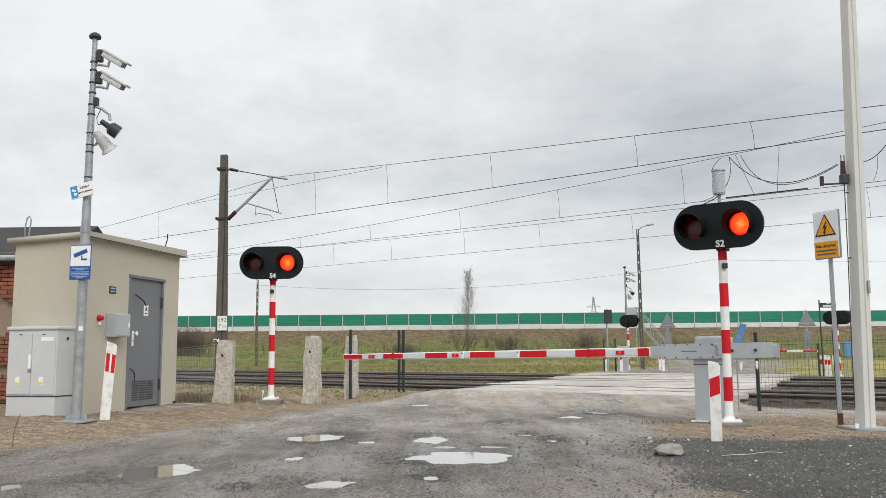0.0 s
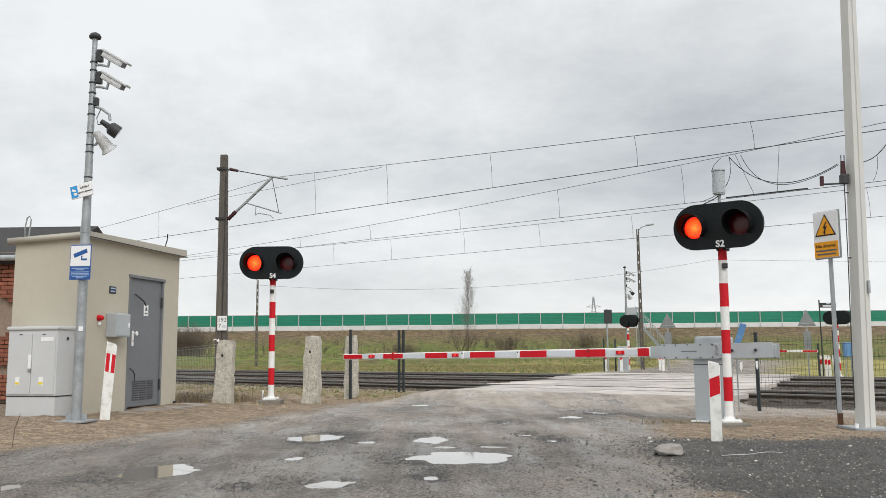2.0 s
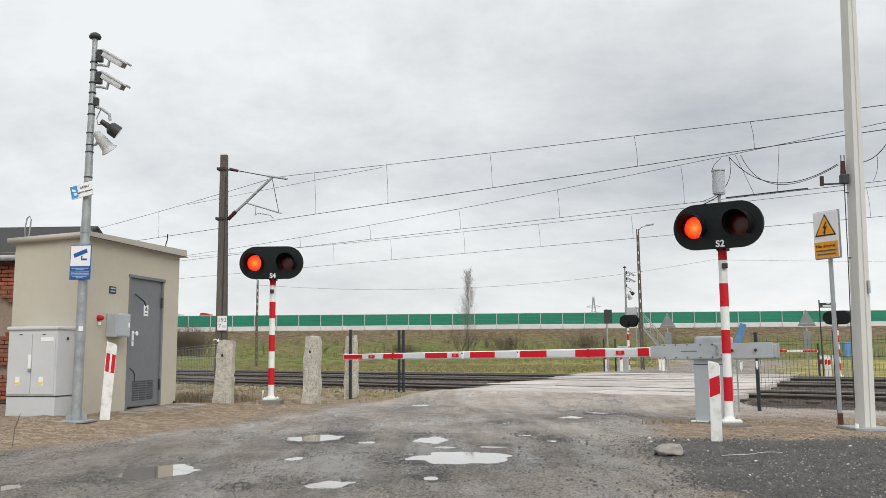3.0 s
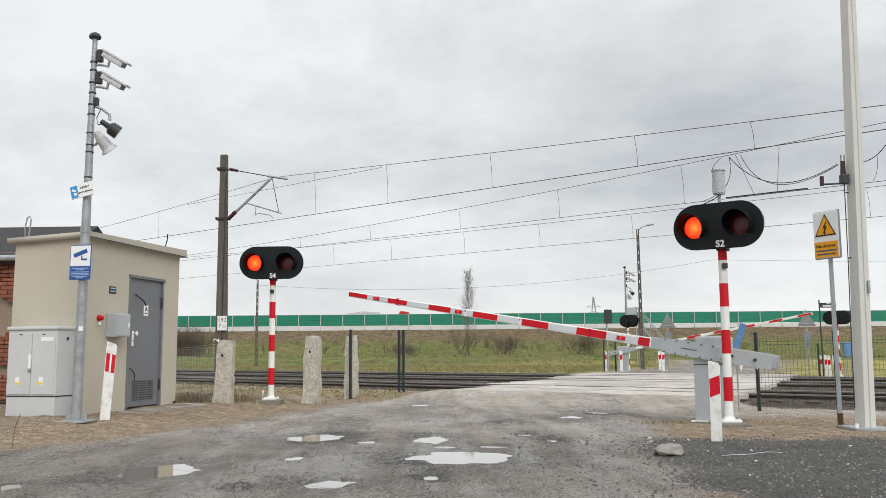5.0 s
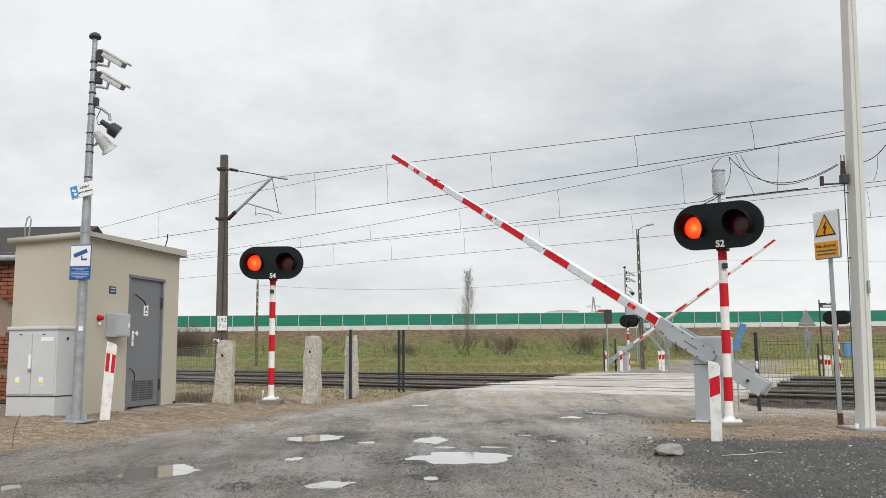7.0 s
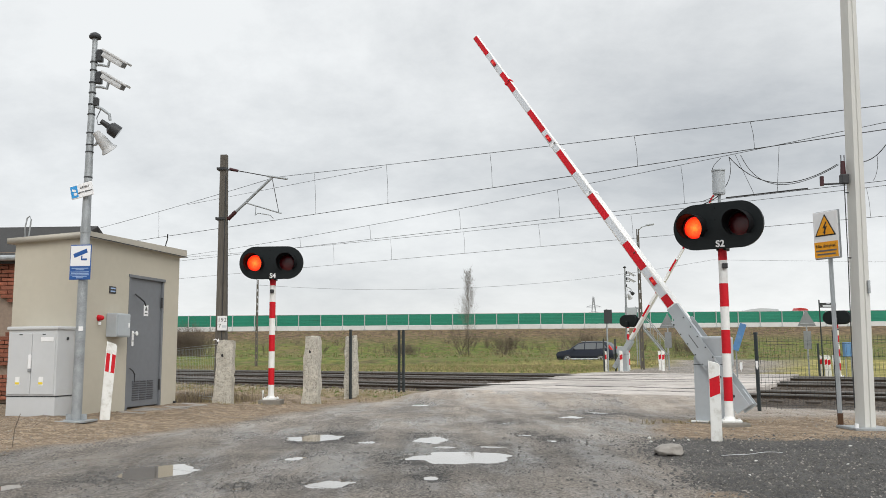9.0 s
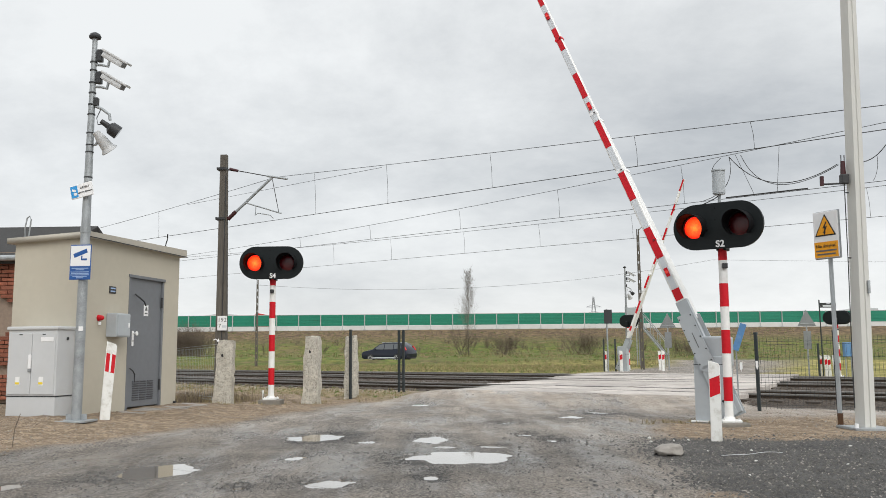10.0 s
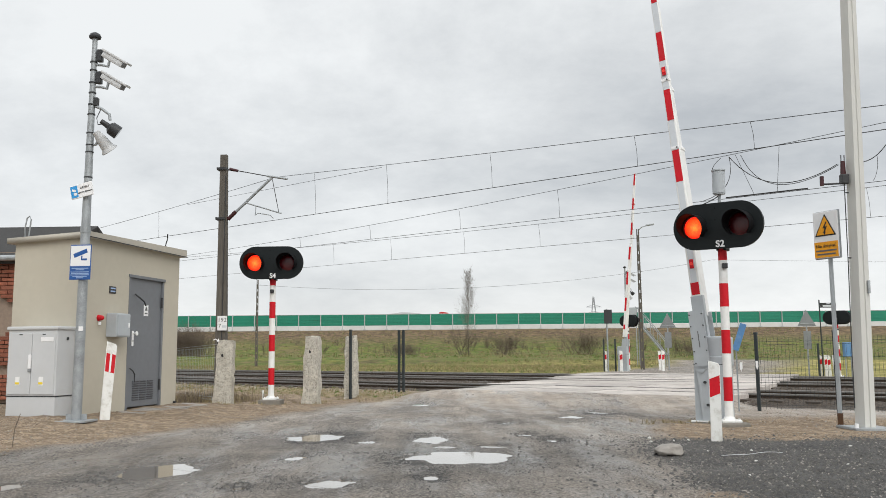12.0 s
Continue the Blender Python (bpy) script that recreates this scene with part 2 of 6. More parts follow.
def thing(name, m, label, category, group="", kind=""):
    ob = new(name)
    ob.empty_display_size = 0.2
    ob.matrix_basis = m
    return tagged(ob, label, category, group, kind)


def box(size, at=(0, 0, 0), rot=None, bevel=0.0, bm=None):
    """A box of the given size centred on at, edges rounded by bevel."""
    one = bmesh.new()
    bmesh.ops.create_cube(one, size=1.0, matrix=Matrix.Diagonal((*size, 1)))
    if bevel:
        bmesh.ops.bevel(one, geom=one.edges[:], offset=bevel, segments=2, affect="EDGES", profile=0.6)
    one.transform(Matrix.Translation(at) @ (rot or Matrix()))
    return merge(bm, one)


def merge(bm, one):
    if bm is None:
        return one
    me = bpy.data.meshes.new("tmp")
    one.to_mesh(me)
    one.free()
    bm.from_mesh(me)
    bpy.data.meshes.remove(me)
    return bm


def rod(p0, p1, r0, r1=None, n=12, bm=None, caps=True):
    """A round bar from p0 to p1."""
    p0, p1 = Vector(p0), Vector(p1)
    d = p1 - p0
    one = bmesh.new()
    bmesh.ops.create_cone(one, cap_ends=caps, segments=n, radius1=r0, radius2=r0 if r1 is None else r1, depth=d.length)
    one.transform(Matrix.Translation((p0 + p1) / 2) @ d.to_track_quat("Z", "Y").to_matrix().to_4x4())
    return merge(bm, one)


def pipe(points, r, n=6, bm=None):
    """A bent round bar through the points."""
    bm = bm or bmesh.new()
    pts = [Vector(p) for p in points]
    rings = []
    for i, p in enumerate(pts):
        d = (pts[min(i + 1, len(pts) - 1)] - pts[max(i - 1, 0)]).normalized()
        q = d.to_track_quat("Z", "Y")
        rings.append([bm.verts.new(p + q @ Vector((r * math.cos(2 * math.pi * k / n), r * math.sin(2 * math.pi * k / n), 0))) for k in range(n)])
    for a, b in zip(rings, rings[1:]):
        for k in range(n):
            bm.faces.new((a[k], a[(k + 1) % n], b[(k + 1) % n], b[k]))
    bm.faces.new(rings[0]), bm.faces.new(rings[-1])
    return bm


def prism(outline, depth, holes=(), bevel=0.0):
    """A plate: the outline (x, z) with holes, depth thick along y from 0 to -depth (its front)."""
    cu = bpy.data.curves.new("tmp", "CURVE")
    cu.dimensions, cu.fill_mode, cu.extrude, cu.bevel_depth = "2D", "BOTH", depth / 2 - bevel, bevel
    cu.bevel_resolution = 2
    for loop in (outline, *holes):
        sp = cu.splines.new("POLY")
        sp.points.add(len(loop) - 1)
        for pt, (x, z) in zip(sp.points, loop):
            pt.co = (x, z, 0, 1)
        sp.use_cyclic_u = True
    ob = bpy.data.objects.new("tmp", cu)
    me = ob.to_mesh()
    bm = bmesh.new()
    bm.from_mesh(me)
    ob.to_mesh_clear()
    bpy.data.objects.remove(ob)
    bpy.data.curves.remove(cu)
    bm.transform(Matrix.Translation((0, -depth / 2, 0)) @ Matrix.Rotation(radians(90), 4, "X"))
    bmesh.ops.remove_doubles(bm, verts=bm.verts[:], dist=1e-5)
    return bm


def ring(cx, cz, r, n=32):
    return [(cx + r * math.cos(2 * math.pi * k / n), cz + r * math.sin(2 * math.pi * k / n)) for k in range(n)]


def stadium(w, h, n=16):
    r, c = h / 2, w / 2 - h / 2
    return [(c + r * math.cos(a), r * math.sin(a)) for a in np.linspace(-math.pi / 2, math.pi / 2, n)] + \
           [(-c + r * math.cos(a), r * math.sin(a)) for a in np.linspace(math.pi / 2, 1.5 * math.pi, n)]


def letters(name, text, size, material, parent, m, depth=0.002, label="", bold=0.0):
    """Raised lettering in the built-in font, centred on m; it reads along x and stands along z."""
    cu = bpy.data.curves.new("tmp", "FONT")
    cu.body, cu.size, cu.extrude, cu.align_x, cu.align_y, cu.offset = text, size, depth, "CENTER", "CENTER", size * bold
    ob = bpy.data.objects.new("tmp", cu)
    me = ob.to_mesh()
    bm = bmesh.new()
    bm.from_mesh(me)
    ob.to_mesh_clear()
    bpy.data.objects.remove(ob)
    bpy.data.curves.remove(cu)
    bm.transform(m @ Matrix.Rotation(radians(90), 4, "X"))
    return part(name, bm, material, parent, label)


def stones(seed, at, lo, hi):
    """Small angular stones at the given places."""
    r = np.random.RandomState(seed)
    n = len(at)
    base = np.array(((1, 0, -0.3), (0.3, 0.95, -0.2), (-0.8, 0.6, -0.3), (-0.8, -0.6, -0.2), (0.3, -0.95, -0.3), (0.4, 0.3, 0.6), (-0.4, 0.1, 0.7), (0.1, -0.45, 0.65)))
    tri = np.array(((0, 1, 5), (1, 2, 6), (1, 6, 5), (2, 3, 6), (3, 4, 7), (3, 7, 6), (4, 0, 7), (0, 5, 7), (5, 6, 7)))
    size = lo + (hi - lo) * r.random_sample(n) ** 2.5
    a = r.uniform(0, 6.283, n)
    flat = np.stack([np.ones(n), r.uniform(0.6, 1, n), r.uniform(0.5, 0.9, n)], -1) * size[:, None]
    v = base[None] * flat[:, None] * r.uniform(0.8, 1.2, (n, 8, 1))
    v[:, :, 2] += v[:, :, 0] * r.uniform(-0.35, 0.35, (n, 1)) + v[:, :, 1] * r.uniform(-0.35, 0.35, (n, 1))
    c, q = np.cos(a)[:, None], np.sin(a)[:, None]
    v = np.stack([v[:, :, 0] * c - v[:, :, 1] * q, v[:, :, 0] * q + v[:, :, 1] * c, v[:, :, 2]], -1) + at[:, None]
    return v.reshape(-1, 3), (tri[None] + 8 * np.arange(n)[:, None, None]).reshape(-1, 3).tolist()


def stuff(name, verts, faces, material, label, category="", parent=None):
    me = bpy.data.meshes.new(name)
    me.from_pydata([tuple(v) for v in verts], [], faces)
    me.materials.append(M[material])
    ob = new(name, me)
    ob.parent = parent
    return tagged(ob, label, category, kind="stuff")

# ---- ground ----
TRACK = radians(41)
TS, TN = Vector((math.cos(TRACK), -math.sin(TRACK), 0)), Vector((math.sin(TRACK), math.cos(TRACK), 0))
RAILS = ((16.1, 17.6), (21.4, 22.9), (26.0, 27.5))
RAIL_TOP = 0.15
PUDDLES = (
    (-1.47, 9.91, 0.33, 0.46),
    (-0.87, 9.43, 0.11, 0.18),
    (-0.15, 9.61, 0.21, 0.37),
    (0.20, 7.95, 0.44, 0.48),
    (0.56, 8.88, 0.16, 0.10),
    (0.90, 11.85, 0.17, 0.24),
    (1.86, 12.70, 0.18, 0.25),
    (2.52, 13.70, 0.20, 0.32),
    (-2.44, 7.20, 0.29, 0.38),
    (-0.90, 6.41, 0.20, 0.20),
    (-1.52, 6.22, 0.09, 0.10),
    (-1.42, 8.04, 0.11, 0.19),
    (-0.11, 6.69, 0.08, 0.21),
    (-0.43, 16.12, 0.20, 0.53),
    (1.19, 9.41, 0.07, 0.21),
    (0.95, 10.08, 0.07, 0.17),
    (-3.29, 6.36, 0.10, 0.19),
    (-0.01, 8.86, 0.09, 0.07),
)


def on_track(s, d, z=0.0):
    """A place s metres along the tracks and d metres across them."""
    p = TS * s + TN * d
    return Vector((p.x, p.y, z))


def crossing_left(d):
    return -12.0 - 0.379 * (d - 14.08)


def crossing_right(d):
    return -6.3 - 0.258 * (d - 15.73)


def ease(a, b, x):
    t = np.clip((x - a) / (b - a), 0, 1)
    return t * t * (3 - 2 * t)


def ripple(x, y, k, seed):
    """Smooth pseudo-noise of a few rotated waves, about -1 to 1."""
    r = np.random.RandomState(seed)
    out = 0
    for i in range(7):
        a, p, f = r.uniform(0, 6.28), r.uniform(0, 6.28), k * r.uniform(0.6, 1.9)
        out = out + np.sin((x * np.cos(a) + y * np.sin(a)) * f + p + 0.8 * np.sin((x * np.sin(a) - y * np.cos(a)) * f * 0.7 + p * 2))
    return out / 4.0


def zones(x, y):
    d = x * TN.x + y * TN.y
    s = x * TS.x + y * TS.y
    wob = 0.16 * ripple(x, y, 2.2, 3) + 0.07 * ripple(x, y, 7.0, 4)
    xl = np.interp(y, (2, 5, 7.5, 9, 11.2, 14.5, 18, 22), (-8.5, -6.2, -4.7, -4.0, -3.0, -2.1, -1.0, 0.5))
    xr = np.interp(y, (2, 8, 9, 12, 16, 20), (1.2, 1.9, 2.1, 2.8, 4.6, 6.5))
    near = 1 - ease(13.2, 14.2, d + wob)
    left = ease(-0.15, 0.55, xl - x + wob) * near
    right = ease(-0.2, 0.4, x - xr + wob) * near
    dark = right * (1 - ease(8.9, 9.5, y + 0.08 * x - 0.3 + wob))
    mud = np.exp(-(((x - 1.62) / 0.42) ** 2 + ((y - 5.72) / 0.24) ** 2) ** 2)
    dark = dark * (1 - mud)
    # bare earth gives way to trodden grey grit towards the track
    dirt = np.clip(left + (right - dark) * (1 - 0.85 * ease(11.6, 12.8, y + 2 * wob)), 0, 1)
    slab = ease(-0.3, 0.0, s - crossing_left(d)) * ease(-0.3, 0.0, crossing_right(d) - s)
    # the far road behind the field, and the road beyond the crossing
    along = (y - (68.7 - 0.514 * x)) / 1.124
    far_road = 1 - ease(2.2, 2.6, np.abs(along))
    lane = x - (7.3 + (y - 30) * 0.455)
    lane_road = (1 - ease(3.2, 4.2, np.abs(lane) + wob)) * ease(29, 30, d) * (1 - ease(70, 72, y))
    ballast = ease(14.3, 14.9, d + 0.5 * wob) * (1 - ease(29.0, 29.8, d + wob)) * (1 - slab)
    grass = ease(29.0, 29.8, d + wob) * (1 - far_road) * (1 - lane_road)
    verge = ease(12.2, 13.0, d + 2 * wob) * (1 - ease(14.3, 14.9, d)) * ease(0.6, 1.6, xl + 1.2 - x + wob)
    return d, s, dirt, dark, grass, ballast, slab, verge, left


def dust(x, y):
    """How far pale dust from the crossing lies on the road."""
    d = x * TN.x + y * TN.y + 0.8 * ripple(x, y, 1.6, 44)
    return ease(10.2, 13.6, d) * (1 - ease(14.6, 15.0, d))


def churned(x, y):
    """How wet and churned the potholed stretch of the road is."""
    return np.clip(1 - ease(8.2, 10.5, y + 0.7 * ripple(x, y, 1.1, 51)) * 0.85 + 0.25 * ripple(x, y, 1.9, 52), 0, 1) * (1 - ease(24, 26, y))


def height(x, y):
    d, s, dirt, dark, grass, ballast, slab, verge, left = zones(x, y)
    z = 0.008 * ripple(x, y, 3.1, 8) + 0.005 * ripple(x, y, 11.0, 9)
    xl = np.interp(y, (2, 5, 7.5, 9, 11.2, 14.5, 18, 22), (-8.5, -6.2, -4.7, -4.0, -3.0, -2.1, -1.0, 0.5))
    z = z + 0.13 * ease(0.3, 2.6, xl - x - 0.2) * (1 - ease(13.0, 15.5, y * 0.9))
    z = z + left * 0.012 * ripple(x, y, 5.0, 12)
    road = 1 - np.clip(left + verge, 0, 1)
    z = z + 0.145 * ease(12.0, 14.5, d) * (1 - ease(14.62, 14.7, d)) * road * (1 - ease(-0.3, 0.6, s - crossing_right(d)))
    z = z + 0.05 * verge
    z = z - ballast * (0.02 + 0.012 * ripple(x, y, 14.0, 20))
    z = z + ballast * 0.075 * ease(15.2, 15.9, d) * (1 - ease(28.2, 29.0, d))
    rise = np.interp(y, (30, 50, 63, 79, 108, 118, 149, 400), (0.08, 0.06, 0.08, 0.42, 0.75, 1.1, 5.2, 5.2))
    z = np.where(d > 29.2, rise - 0.008 * x * ease(55, 70, y) * (1 - ease(95, 118, y)) + 0.03 * ripple(x, y, 0.7, 31) * ease(30, 33, d) * (1 - ease(60, 66, y)), z)
    along = (y - (68.7 - 0.514 * x)) / 1.124
    z = z + np.where(d > 29.2, 0.34 * ease(-8.0, -5.0, along) * (1 - ease(-3.6, -2.4, along)), 0)
    z = z - np.where(d > 29.2, 0.30 * ease(11, 16, x) * (1 - ease(44, 52, y)), 0)
    wet = np.zeros_like(z)
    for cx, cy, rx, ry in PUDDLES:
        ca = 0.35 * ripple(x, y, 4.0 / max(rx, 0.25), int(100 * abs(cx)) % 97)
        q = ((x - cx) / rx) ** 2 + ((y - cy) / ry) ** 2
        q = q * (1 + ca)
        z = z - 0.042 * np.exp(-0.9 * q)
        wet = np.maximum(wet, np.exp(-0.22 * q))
    return z, wet


def ground_material():
    m = bpy.data.materials.new("worn_ground")
    m.use_nodes = True
    nt = m.node_tree
    N, L = nt.nodes.new, nt.links.new
    b = nt.nodes["Principled BSDF"]
    tc = N("ShaderNodeTexCoord")

    def noise_at(scale, detail=6, rough=0.6):
        n = N("ShaderNodeTexNoise")
        n.inputs["Scale"].default_value, n.inputs["Detail"].default_value, n.inputs["Roughness"].default_value = scale, detail, rough
        L(tc.outputs["Object"], n.inputs["Vector"])
        return n.outputs[0]

    def ramp(src, *stops):
        r = N("ShaderNodeValToRGB")
        e = r.color_ramp.elements
        e[0].position, e[0].color = stops[0][0], (*stops[0][1], 1)
        e[1].position, e[1].color = stops[-1][0], (*stops[-1][1], 1)
        for p, c in stops[1:-1]:
            e.new(p).color = (*c, 1)
        L(src, r.inputs[0])
        return r.outputs[0]

    def mix(f, a, c, mode="MIX"):
        n = N("ShaderNodeMix"); n.data_type = "RGBA"; n.blend_type = mode
        if isinstance(f, float):
            n.inputs[0].default_value = f
        else:
            L(f, n.inputs[0])
        L(a, n.inputs[6]); L(c, n.inputs[7])
        return n.outputs[2]

    fine, grit, broad, speck = noise_at(9, 8, 0.7), noise_at(45, 5, 0.7), noise_at(0.7, 5), noise_at(110, 3)
    def pebbles(scale, lo, hi):
        v = N("ShaderNodeTexVoronoi")
        v.inputs["Scale"].default_value = scale
        L(tc.outputs["Object"], v.inputs["Vector"])
        sc = N("ShaderNodeSeparateColor")
        L(v.outputs["Color"], sc.inputs[0])
        return ramp(sc.outputs[0], (lo, (0.0, 0.0, 0.0)), (hi, (1.0, 1.0, 1.0)))

    patch = noise_at(2.3, 7, 0.65)
    # streaks along the wheel tracks of the road
    tm = N("ShaderNodeMapping")
    tm.inputs["Rotation"].default_value = (0, 0, radians(18))
    tm.inputs["Scale"].default_value = (2.6, 0.28, 1)
    L(tc.outputs["Object"], tm.inputs[0])
    tn = N("ShaderNodeTexNoise")
    tn.inputs["Scale"].default_value, tn.inputs["Detail"].default_value, tn.inputs["Roughness"].default_value = 1.0, 10, 0.72
    L(tm.outputs[0], tn.inputs["Vector"])
    streak = tn.outputs[0]

    def both(a, c):
        n = N("ShaderNodeMath"); n.operation = "MULTIPLY"
        L(a, n.inputs[0]); L(c, n.inputs[1])
        return n.outputs[0]

    road = mix(0.55, ramp(streak, (0.38, (0.075, 0.068, 0.063)), (0.5, (0.175, 0.160, 0.148)), (0.62, (0.32, 0.296, 0.275))), ramp(grit, (0.43, (0.026, 0.024, 0.023)), (0.50, (0.17, 0.157, 0.146)), (0.58, (0.46, 0.433, 0.405))))
    road = mix(ramp(patch, (0.46, (0.0,) * 3), (0.68, (0.6,) * 3)), road, ramp(grit, (0.41, (0.12, 0.110, 0.102)), (0.58, (0.44, 0.414, 0.388))))
    coarse = ramp(noise_at(1.1, 6, 0.6), (0.47, (0.0,) * 3), (0.58, (1.0,) * 3))
    road = mix(both(pebbles(75, 0.84, 0.88), coarse), road, ramp(speck, (0.4, (0.27, 0.255, 0.24)), (0.6, (0.42, 0.405, 0.39))))
    road = mix(both(pebbles(62, 0.68, 0.74), coarse), road, ramp(speck, (0.4, (0.04, 0.04, 0.04)), (0.6, (0.10, 0.097, 0.094))))
    road = mix(pebbles(58, 0.95, 0.96), road, ramp(speck, (0.4, (0.04, 0.04, 0.04)), (0.6, (0.34, 0.33, 0.31))))
    dirt = mix(0.5, ramp(fine, (0.40, (0.070, 0.050, 0.034)), (0.50, (0.22, 0.168, 0.120)), (0.60, (0.50, 0.405, 0.305))), ramp(grit, (0.42, (0.060, 0.043, 0.029)), (0.58, (0.50, 0.395, 0.29))))
    dirt = mix(ramp(patch, (0.44, (0.0,) * 3), (0.60, (0.6,) * 3)), dirt, ramp(fine, (0.35, (0.085, 0.06, 0.04)), (0.65, (0.20, 0.15, 0.105))))
    dirt = mix(0.22, dirt, ramp(noise_at(23, 7, 0.75), (0.40, (0.07, 0.062, 0.054)), (0.5, (0.24, 0.216, 0.188)), (0.60, (0.47, 0.43, 0.38))))
    dirt = mix(pebbles(60, 0.962, 0.97), dirt, ramp(speck, (0.4, (0.32, 0.29, 0.25)), (0.6, (0.48, 0.45, 0.41))))
    dark = mix(pebbles(95, 0.2, 0.95), ramp(speck, (0.36, (0.022, 0.022, 0.023)), (0.6, (0.06, 0.059, 0.058))), ramp(speck, (0.36, (0.07, 0.069, 0.067)), (0.66, (0.20, 0.196, 0.19))))
    green = ramp(noise_at(0.16, 8, 0.7), (0.36, (0.052, 0.105, 0.016)), (0.5, (0.092, 0.135, 0.028)), (0.64, (0.19, 0.165, 0.062)))
    green = mix(0.6, green, ramp(noise_at(1.3, 8, 0.75), (0.38, (0.024, 0.040, 0.008)), (0.50, (0.092, 0.128, 0.026)), (0.62, (0.24, 0.225, 0.085))))
    ball = ramp(noise_at(30, 4), (0.35, (0.022, 0.018, 0.014)), (0.55, (0.065, 0.052, 0.042)), (0.7, (0.16, 0.135, 0.115)))
    za, zb = N("ShaderNodeVertexColor"), N("ShaderNodeVertexColor")
    za.layer_name, zb.layer_name = "zone_a", "zone_b"
    sa, sb = N("ShaderNodeSeparateColor"), N("ShaderNodeSeparateColor")
    L(za.outputs[0], sa.inputs[0]); L(zb.outputs[0], sb.inputs[0])
    zc, sc2 = N("ShaderNodeVertexColor"), N("ShaderNodeSeparateColor")
    zc.layer_name = "zone_c"
    L(zc.outputs[0], sc2.inputs[0])
    road = mix(both(sc2.outputs[0], ramp(noise_at(3.1, 9, 0.75), (0.40, (0.15,) * 3), (0.56, (1.0,) * 3))), road, ramp(mix(0.5, grit, streak), (0.40, (0.20, 0.178, 0.160)), (0.50, (0.30, 0.272, 0.248)), (0.60, (0.42, 0.386, 0.356))))
    col = mix(sa.outputs[0], road, dirt)
    col = mix(sa.outputs[1], col, dark)
    col = mix(sb.outputs[0], col, ball)
    # bank and meadow colours
    sep = N("ShaderNodeSeparateXYZ")
    L(tc.outputs["Object"], sep.inputs[0])
    up = N("ShaderNodeMapRange")
    up.inputs["From Min"].default_value, up.inputs["From Max"].default_value = 1.9, 3.9
    L(sep.outputs[2], up.inputs["Value"])
    soil = ramp(noise_at(0.9, 8, 0.75), (0.36, (0.045, 0.032, 0.022)), (0.5, (0.115, 0.085, 0.055)), (0.64, (0.22, 0.165, 0.105)))
    bank = mix(up.outputs[0], mix(ramp(noise_at(0.33, 8, 0.75), (0.47, (0.0,) * 3), (0.60, (0.75,) * 3)), green, soil), soil)
    dry = ramp(noise_at(0.9, 8, 0.75), (0.34, (0.095, 0.105, 0.028)), (0.5, (0.225, 0.215, 0.078)), (0.66, (0.42, 0.365, 0.17)))
    meadow = N("ShaderNodeMapRange")
    meadow.inputs["From Min"].default_value, meadow.inputs["From Max"].default_value = 56, 62
    L(sep.outputs[1], meadow.inputs["Value"])
    veg = mix(meadow.outputs[0], dry, bank)
    col = mix(sa.outputs[2], col, veg)
    col = mix(sb.outputs[1], col, mix(0.8, dry, dirt))
    ch = N("ShaderNodeMapRange")
    ch.inputs["To Min"].default_value, ch.inputs["To Max"].default_value = 1.30, 0.84
    L(sc2.outputs[2], ch.inputs["Value"])
    cs = N("ShaderNodeVectorMath"); cs.operation = "SCALE"
    L(road, cs.inputs[0]); L(ch.outputs[0], cs.inputs["Scale"])
    col = mix(sc2.outputs[1], col, cs.outputs[0])
    # damp smooth wheel tracks
    dm = N("ShaderNodeMapping")
    dm.inputs["Rotation"].default_value, dm.inputs["Scale"].default_value = (0, 0, radians(20)), (1.7, 0.32, 1)
    L(tc.outputs["Object"], dm.inputs[0])
    dn = N("ShaderNodeTexNoise")
    dn.inputs["Scale"].default_value, dn.inputs["Detail"].default_value, dn.inputs["Roughness"].default_value = 1.0, 8, 0.62
    L(dm.outputs[0], dn.inputs["Vector"])
    damp = both(ramp(dn.outputs[0], (0.47, (0.0,) * 3), (0.60, (1.0,) * 3)), sc2.outputs[1])
    dd = N("ShaderNodeMapRange")
    dd.inputs["To Min"].default_value, dd.inputs["To Max"].default_value = 1.0, 0.74
    L(damp, dd.inputs["Value"])
    ds = N("ShaderNodeVectorMath"); ds.operation = "SCALE"
    L(col, ds.inputs[0]); L(dd.outputs[0], ds.inputs["Scale"])
    col = ds.outputs[0]
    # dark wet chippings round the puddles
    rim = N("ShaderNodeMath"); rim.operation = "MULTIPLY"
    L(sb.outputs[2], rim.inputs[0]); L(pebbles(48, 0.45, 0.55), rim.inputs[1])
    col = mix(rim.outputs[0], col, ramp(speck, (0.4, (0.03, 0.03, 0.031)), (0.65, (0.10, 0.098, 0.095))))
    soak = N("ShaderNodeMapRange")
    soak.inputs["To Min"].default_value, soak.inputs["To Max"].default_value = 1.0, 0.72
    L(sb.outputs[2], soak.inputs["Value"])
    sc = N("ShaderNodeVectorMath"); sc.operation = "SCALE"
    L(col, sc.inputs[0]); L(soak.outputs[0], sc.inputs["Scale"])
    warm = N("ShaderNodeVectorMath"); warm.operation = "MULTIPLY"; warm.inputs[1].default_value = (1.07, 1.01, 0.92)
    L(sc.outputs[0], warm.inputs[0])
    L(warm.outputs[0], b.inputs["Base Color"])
    # damp sheen on the carriageway, more beside the puddles
    rr = N("ShaderNodeMapRange")
    rr.inputs["From Min"].default_value, rr.inputs["From Max"].default_value = 0.35, 0.7
